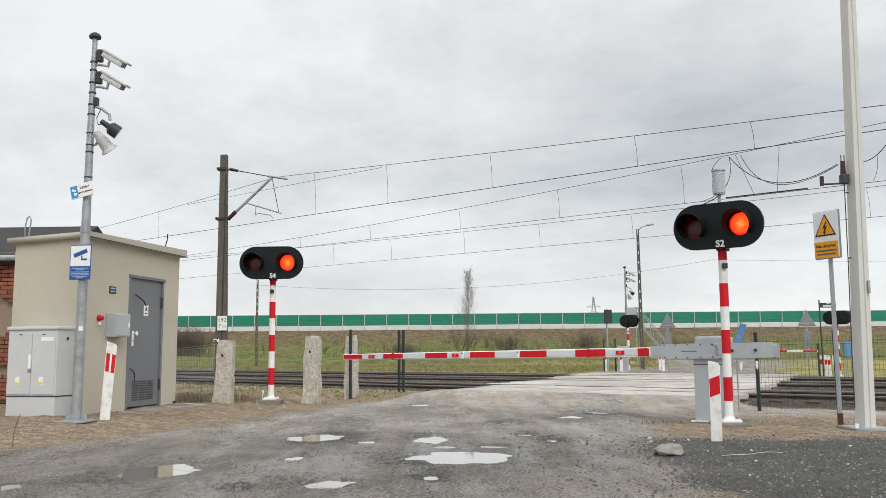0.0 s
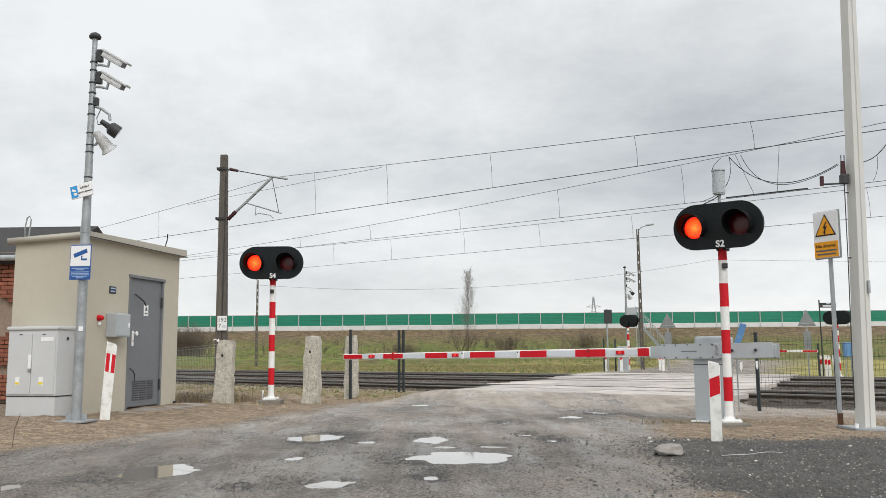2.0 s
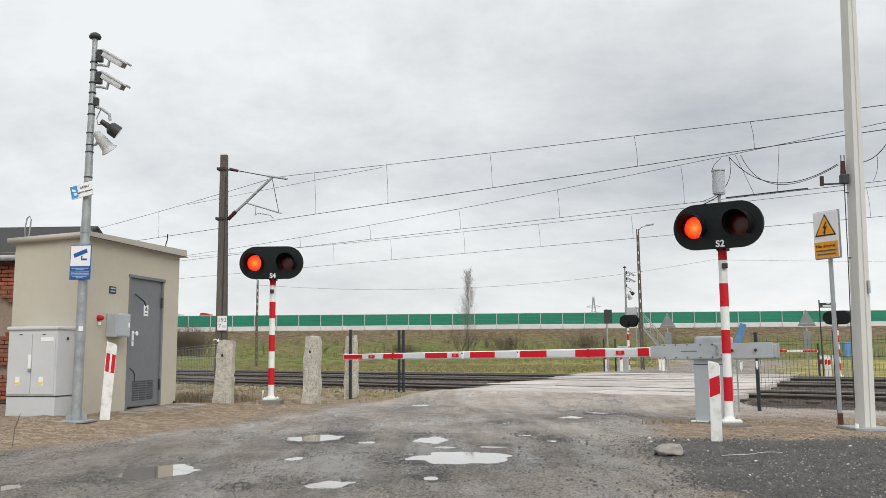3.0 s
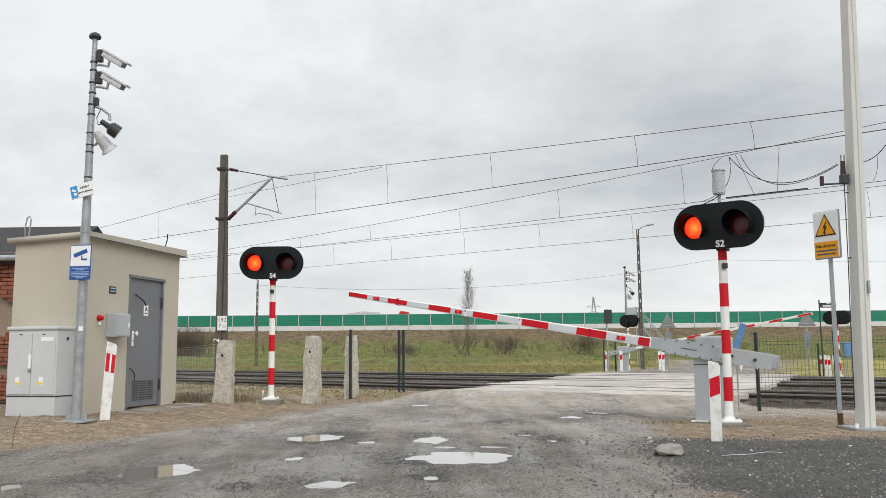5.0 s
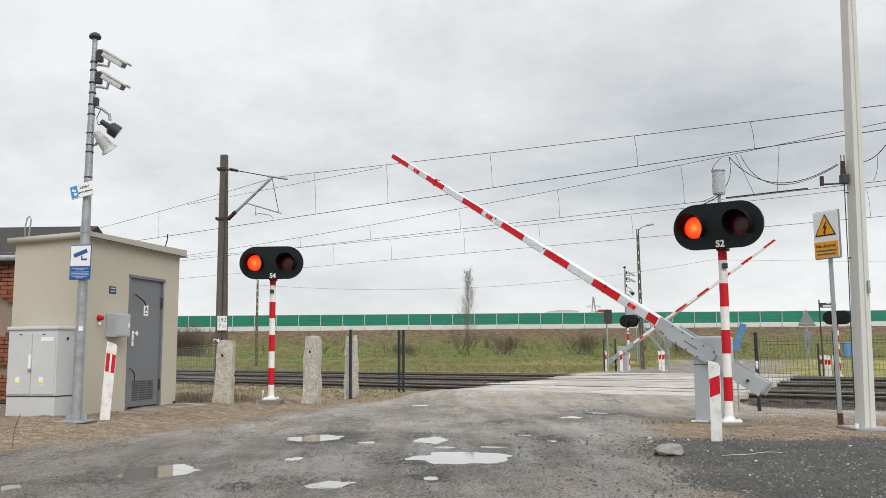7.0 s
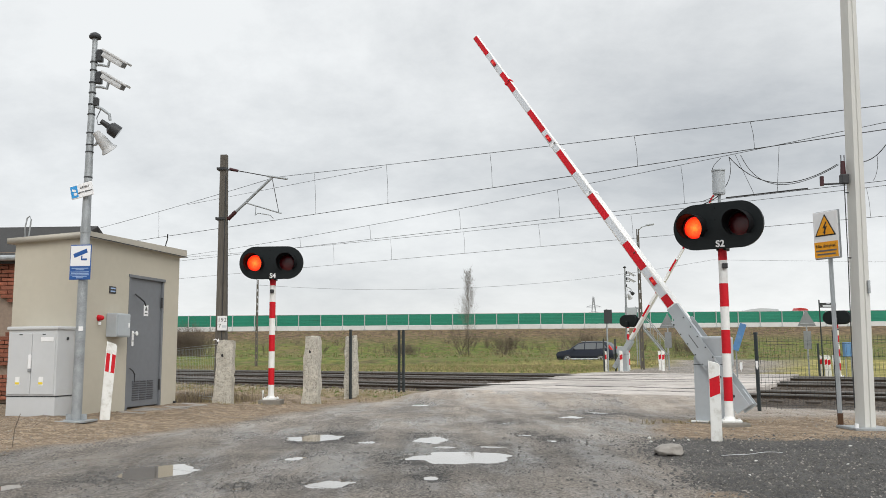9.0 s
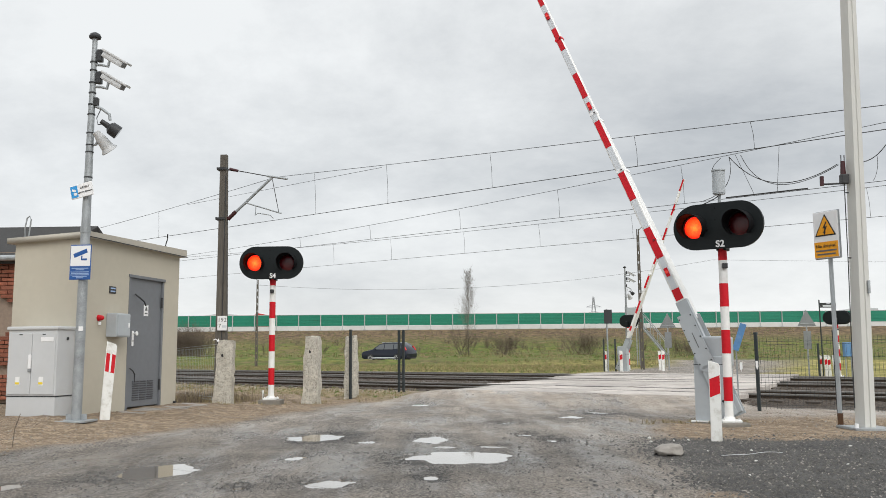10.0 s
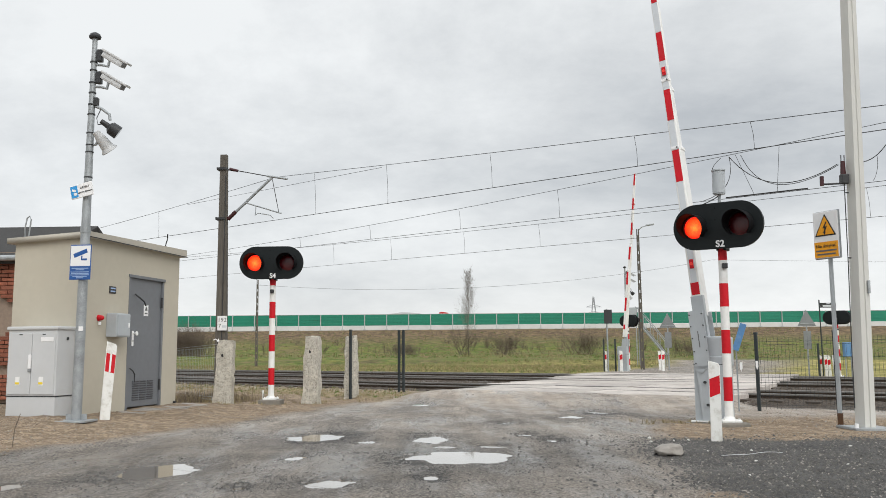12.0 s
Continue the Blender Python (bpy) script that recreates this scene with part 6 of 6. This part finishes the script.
def scatter(name, n, xs, ys, lo, hi, material, label, keep, seed, clump=0.0):
    r = np.random.RandomState(seed)
    X, Y = r.uniform(*xs, n * 6), r.uniform(*ys, n * 6)
    d, s, dirt, dark, grass, ballast, slab, verge, left = zones(X, Y)
    Z, wet = height(X, Y)
    w = keep(dirt, dark, ballast, wet, left)
    if clump:
        # drifts drawn out along the road
        w = w * np.clip(0.40 + 0.9 * ripple(X + 0.33 * Y, 0.35 * Y, clump, seed + 60), 0.03, 1) ** 2
    ok = np.nonzero((r.random_sample(len(X)) < w) & (Z > -0.017))[0][:n]
    v, f = stones(seed, np.stack([X[ok], Y[ok], Z[ok] + 0.002], -1), lo, hi)
    return stuff(name, v, f, material, label, "gravel")


scatter("gravel", 24000, (0.6, 6.5), (5.2, 9.8), 0.004, 0.021, "stone_dark", "loose dark gravel at the road edge", lambda di, da, ba, we, le: da * 0.9 + 0.06, 1)
scatter("gravel", 4500, (0.2, 6.5), (5.2, 12.5), 0.003, 0.015, "stone", "loose pale stones on the gravel", lambda di, da, ba, we, le: da * 0.6 + di * 0.25 + 0.05, 2)
scatter("gravel", 80000, (-6.5, 3.0), (5.2, 13.5), 0.003, 0.0105, "chip", "loose dark chippings round the puddles", lambda di, da, ba, we, le: (we ** 1.7 + 0.03) * (1 - di), 3, 4.0)
scatter("gravel", 40000, (-6.5, 3.0), (5.2, 14.0), 0.003, 0.010, "grit", "loose grey grit on the road", lambda di, da, ba, we, le: (0.35 + 0.3 * we) * (1 - di), 6, 5.5)
scatter("gravel", 16000, (-4.5, 5.0), (10.0, 17.5), 0.003, 0.009, "grit", "loose grey grit near the crossing", lambda di, da, ba, we, le: (1 - di) * (1 - ba) * 0.8, 7, 3.0)
scatter("clods", 14000, (-8, 6.0), (5.2, 18), 0.004, 0.020, "clod", "small brown clods of earth on the dirt", lambda di, da, ba, we, le: di * 0.8, 9, 4.5)
scatter("gravel", 3600, (-8, 3.0), (5.2, 16), 0.003, 0.014, "stone", "loose pale stones on the dirt", lambda di, da, ba, we, le: di * 0.5 + 0.05, 4)
scatter("ballast", 7000, (-9, 9.4), (14.5, 34), 0.02, 0.045, "ballast", "grey brown track ballast", lambda di, da, ba, we, le: ba, 5)


def build_pale_stone(x, y, r, seed):
    b = bmesh.new()
    bmesh.ops.create_icosphere(b, subdivisions=2, radius=r)
    for v in b.verts:
        v.co += noise.noise_vector(v.co * (1.2 / r) + Vector((seed, 0, 0))) * r * 0.5
        v.co.z *= 0.6
    o = part("loose_stone", b, "white_conc")
    o.location = (x, y, hgt(x, y) + r * 0.3)
    tagged(o, "pale loose stone lying on the gravel", "stone", "pale loose stones")


for k, (x, y, r) in enumerate(((2.25, 9.35, 0.035), (2.18, 9.0, 0.03), (2.45, 9.1, 0.024), (2.62, 9.15, 0.03), (2.5, 8.1, 0.022), (2.95, 8.2, 0.024), (2.7, 7.4, 0.026), (2.35, 6.6, 0.024), (3.4, 7.2, 0.022), (4.0, 8.4, 0.026))):
    build_pale_stone(x, y, r * 0.6, k)


def tufts(name, n, pick, h, material, label, seed, width=0.005, gap=0.03):
    rng = random.Random(seed)
    np_rng = np.random.RandomState(seed)
    x, y = pick(np_rng, n)
    z, _ = height(x, y)
    vs, fs = [], []
    for x0, y0, z0 in zip(x, y, z):
        for _ in range(7):
            a, l = rng.uniform(0, 6.283), h * rng.uniform(0.4, 1.1)
            o = Vector((x0 + rng.gauss(0, gap), y0 + rng.gauss(0, gap), z0 - 0.01))
            d = Vector((math.cos(a) * rng.uniform(0.1, 0.7), math.sin(a) * rng.uniform(0.1, 0.7), 1)) * l
            w = Vector((math.sin(a), -math.cos(a), 0)) * width
            k = len(vs)
            vs += [o - w, o + w, o + d * 0.6 + w * 0.7, o + d * 0.6 - w * 0.7, o + d + Vector((d.x, d.y, 0)) * 0.25]
            fs += [(k, k + 1, k + 2, k + 3), (k + 3, k + 2, k + 4)]
    return stuff(name, vs, fs, material, label, "grass")


def verge_pick(r, n):
    s, d = r.uniform(-24, -11, n * 3), r.uniform(12.4, 15.0, n * 3)
    x, y = s * TS.x + d * TN.x, s * TS.y + d * TN.y
    ok = (x < -0.9 + (y - 18) * 0.2) & (s < crossing_left(d) - 0.3)
    return x[ok][:n], y[ok][:n]


def foot_pick(r, n):
    spots = np.array(((-4.02, 15.35, 0.25), (-2.58, 16.35, 0.25), (-1.98, 17.9, 0.25), (-3.3, 15.9, 0.2), (-2.3, 17.0, 0.5), (3.4, 11.2, 0.4), (3.0, 11.5, 0.3)))
    k = spots[r.randint(0, len(spots), n)]
    return k[:, 0] + r.normal(0, 1, n) * k[:, 2], k[:, 1] + r.normal(0, 0.6, n) * k[:, 2]


def far_pick(r, n):
    x, y = r.uniform(-26, 16, n * 3), r.uniform(34, 62, n * 3)
    d = x * TN.x + y * TN.y
    ok = (d > 29.8) & (np.abs(x - (7.3 + (y - 30) * 0.455)) > 4.2) & (np.abs(y - (68.7 - 0.514 * x)) > 5)
    return x[ok][:n], y[ok][:n]


tufts("grass", 650, verge_pick, 0.075, "dry", "dry grass on the verge beside the line", 21)
tufts("grass", 420, verge_pick, 0.055, "blade", "green grass on the verge beside the line", 22)
tufts("grass", 120, foot_pick, 0.065, "dry", "dry grass at the foot of the posts", 23)
tufts("grass", 5000, far_pick, 0.20, "dry", "tall dry grass in front of the far road", 24)
tufts("grass", 3500, far_pick, 0.16, "blade", "green grass in front of the far road", 25)


def bank_pick(r, n):
    return r.uniform(-50, 62, n), 84 + 64 * r.random_sample(n)


def scrub_pick(r, n):
    return r.normal(-5.0, 0.55, n), r.normal(17.6, 0.5, n)


tufts("grass", 1500, bank_pick, 0.30, "dry", "coarse dry grass on the embankment", 26, 0.03, 0.2)
tufts("grass", 1800, bank_pick, 0.17, "blade", "rank green grass on the embankment", 27, 0.03, 0.2)
tufts("grass", 260, scrub_pick, 0.24, "twig", "brown dead scrub beside the hut", 28, 0.003, 0.09)
tufts("grass", 320, scrub_pick, 0.20, "dry", "pale dead stems among the scrub", 29, 0.003, 0.09)

# ---- traffic ----


def build_car():
    t = thing("car", pose(40, 47.6, 0, 0, 0, 0), "dark blue estate car driving along the far road", "car")
    side = [(-2.30, 0.38), (-2.33, 0.70), (-2.22, 0.80), (-1.25, 0.98), (-0.55, 1.40), (-0.1, 1.50), (1.2, 1.52), (1.75, 1.46), (2.20, 1.02), (2.30, 0.85), (2.33, 0.45), (2.25, 0.33), (-2.1, 0.28)]
    b = prism(side, 1.80, bevel=0.06)
    b.transform(Matrix.Translation((0, 0.90, 0)))
    for v in b.verts:
        if v.co.z > 0.95:
            v.co.y *= 1 - 0.22 * (v.co.z - 0.95) / 0.55
    b.transform(Matrix.Diagonal((1, 1, 0.97, 1)))
    body = part("body", b, "car_paint", t, smooth=True)
    for sy in (-1, 1):
        for pts in ([(-1.05, 1.0), (-0.52, 1.36), (-0.02, 1.42), (-0.02, 1.0)], [(0.06, 1.0), (0.06, 1.43), (0.95, 1.44), (0.95, 1.0)], [(1.03, 1.02), (1.03, 1.44), (1.55, 1.40), (1.85, 1.08)]):
            w = prism(pts, 0.02)
            for v in w.verts:
                k = (v.co.z - 0.95) / 0.55
                v.co.y = sy * (0.905 - 0.90 * 0.22 * k + v.co.y * 0.5 + 0.004)
            part("side_window", w, "glass_dark", body)
        # pale strip painted in for the reflection along the sill
        part("sill_trim", box((2.9, 0.02, 0.09), (0.0, sy * 0.905, 0.34)), "reflect", body)
        part("roof_rail", rod((-0.3, sy * 0.66, 1.55), (1.5, sy * 0.66, 1.54), 0.02, n=6), "alloy", body)
        part("tail_lamp", box((0.16, 0.17, 0.44), (2.13, sy * 0.795, 1.07), Matrix.Rotation(radians(-38), 4, "Y"), bevel=0.02), "car_red", body)
        part("headlamp", box((0.26, 0.16, 0.14), (-2.16, sy * 0.72, 0.74), bevel=0.03), "white_clean", body)
        part("mirror", box((0.12, 0.16, 0.12), (-0.85, sy * 0.98, 1.02), bevel=0.03), "car_paint", body)
    part("windscreen", prism([(-1.27, 1.0), (-0.57, 1.40), (-0.60, 1.42), (-1.30, 1.02)], 1.3), "glass_dark", body).location = (0, 0.65, 0)
    part("rear_bumper", box((0.14, 1.7, 0.22), (2.30, 0, 0.55), bevel=0.04), "alloy", body)
    for o in (body, *body.children):
        o.data.transform(Matrix.Diagonal((0.92, 1, 1.06, 1)))
    wheels = []
    for x in (-1.31, 1.25):
        for sy in (-1, 1):
            w = part("wheel", rod((0, -0.11, 0), (0, 0.11, 0), 0.335, n=24), "tyre", t, smooth=True)
            w.location = (x, sy * 0.80, 0.335)
            rim = rod((0, sy * 0.112, 0), (0, sy * 0.122, 0), 0.23, n=20)
            part("rim", rim, "alloy", w)
            sp = bmesh.new()
            for k in range(5):
                box((0.05, 0.012, 0.20), (0, sy * 0.125, 0.11), None, bm=sp)
                sp.transform(Matrix.Rotation(radians(72), 4, "Y"))
            part("spoke", sp, "tyre", w)
            wheels.append((w, x, sy))
    return t, wheels


car, car_wheels = build_car()


def build_lorry(label):
    t = thing("lorry", pose(90, 157, 5.2), label, "lorry", "lorries on the motorway")
    part("trailer", box((13.4, 2.5, 2.0), (1.0, 0, 1.75), bevel=0.06), "cab", t)
    c = prism([(-8.6, 0.5), (-8.6, 2.0), (-8.4, 2.95), (-8.0, 3.46), (-7.0, 3.63), (-6.5, 3.62), (-6.3, 3.2), (-6.3, 0.5)], 2.5, bevel=0.05)
    part("cab", c, "truck_red", t).location = (0, 1.25, 0)
    d = prism([(-2.7, 2.74), (-2.7, 3.45), (0.6, 3.68), (3.2, 3.35), (4.7, 2.74)], 2.4, bevel=0.02)
    part("load", d, "cab", t).location = (0, 1.2, 0)
    for x in (-7.3, -4.2, 4.2, 5.5, 6.8):
        part("wheel", rod((x, -1.25, 0.5), (x, 1.25, 0.5), 0.5, n=16), "tyre", t)
    return t


lorry_one = build_lorry("red and grey lorry passing behind the noise barrier")
lorry_two = copy_thing(lorry_one, pose(90, 161, 5.2))

# ---- what moves ----


def motions():
    # booms: seconds and degrees above the closed position
    lift = ((0.0, 0.0), (3.2, 0.0), (3.9, 0.0), (4.1, 0.7), (4.4, 3.3), (4.8, 7.7), (5.0, 10.0), (5.5, 15.8), (6.0, 21.55), (6.5, 27.4), (7.0, 33.2), (8.0, 44.4), (9.0, 55.6), (9.5, 61.3), (10.0, 67.0), (10.5, 72.4), (11.0, 77.6), (11.5, 81.6), (12.0, 84.3))
    walk(boom_near, [(t, pose(0, 0, 0.95, 0, -(a - 0.4), 0)) for t, a in lift])
    far = ((0.0, -0.6), (3.2, -0.6), (3.9, -0.6), (4.1, 0.3), (4.4, 3.2), (5.0, 10.0), (5.5, 15.8), (6.0, 22.0), (6.5, 27.8), (7.0, 33.7), (8.0, 45.3), (9.0, 57.0), (9.5, 62.5), (10.0, 68.0), (10.5, 73.3), (11.0, 78.3), (11.5, 82.0), (12.0, 84.5))
    walk(boom_far, [(t, pose(0, 0, 0.95, 0, -a, 0)) for t, a in far])
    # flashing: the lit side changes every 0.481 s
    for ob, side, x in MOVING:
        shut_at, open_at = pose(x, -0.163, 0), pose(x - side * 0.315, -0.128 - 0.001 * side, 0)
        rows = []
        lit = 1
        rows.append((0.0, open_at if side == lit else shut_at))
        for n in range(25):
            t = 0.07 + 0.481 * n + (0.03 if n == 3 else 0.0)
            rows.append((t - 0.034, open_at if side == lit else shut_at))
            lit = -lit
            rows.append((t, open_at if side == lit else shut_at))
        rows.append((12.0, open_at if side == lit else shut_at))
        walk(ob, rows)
    # the car on the far road, its wheels rolling
    y0, vx, vy = 63.0, -15.5, 8.0
    yaw = math.degrees(math.atan2(-vy, -vx))
    rows = [(0.0, pose(150, 30, 0.1, 0, 0, yaw)), (7.0, pose(42.0, 48.0, 0.1, 0, 0, yaw))]
    rows += [(t, pose(10.8 + vx * (t - 9.0) + 0.8 * max(0.0, t - 9.9), y0 + vy * (t - 9.0), 0.12 + 0.155 * (t - 9.0), 0, 0, yaw)) for t in (8.5, 9.0, 10.0, 10.5, 11.0, 11.5, 12.0)]
    walk(car, rows)
    for w, x, sy in car_wheels:
        # 99 degrees a step, less one pitch of the five spokes
        walk(w, [(k / FPS, pose(x, sy * 0.80, 0.335, 0, -27.0 * k, 0)) for k in range(361)])
    for lorry, y, t0, x0, v in ((lorry_one, 157, 5.5, -5.3, 18.6), (lorry_two, 161, 12.0, -7.2, 17.6)):
        walk(lorry, [(t, pose(x0 + v * (t - t0), y, 5.2, 0, 0, 180)) for t in (0.0, 12.0)])


motions()
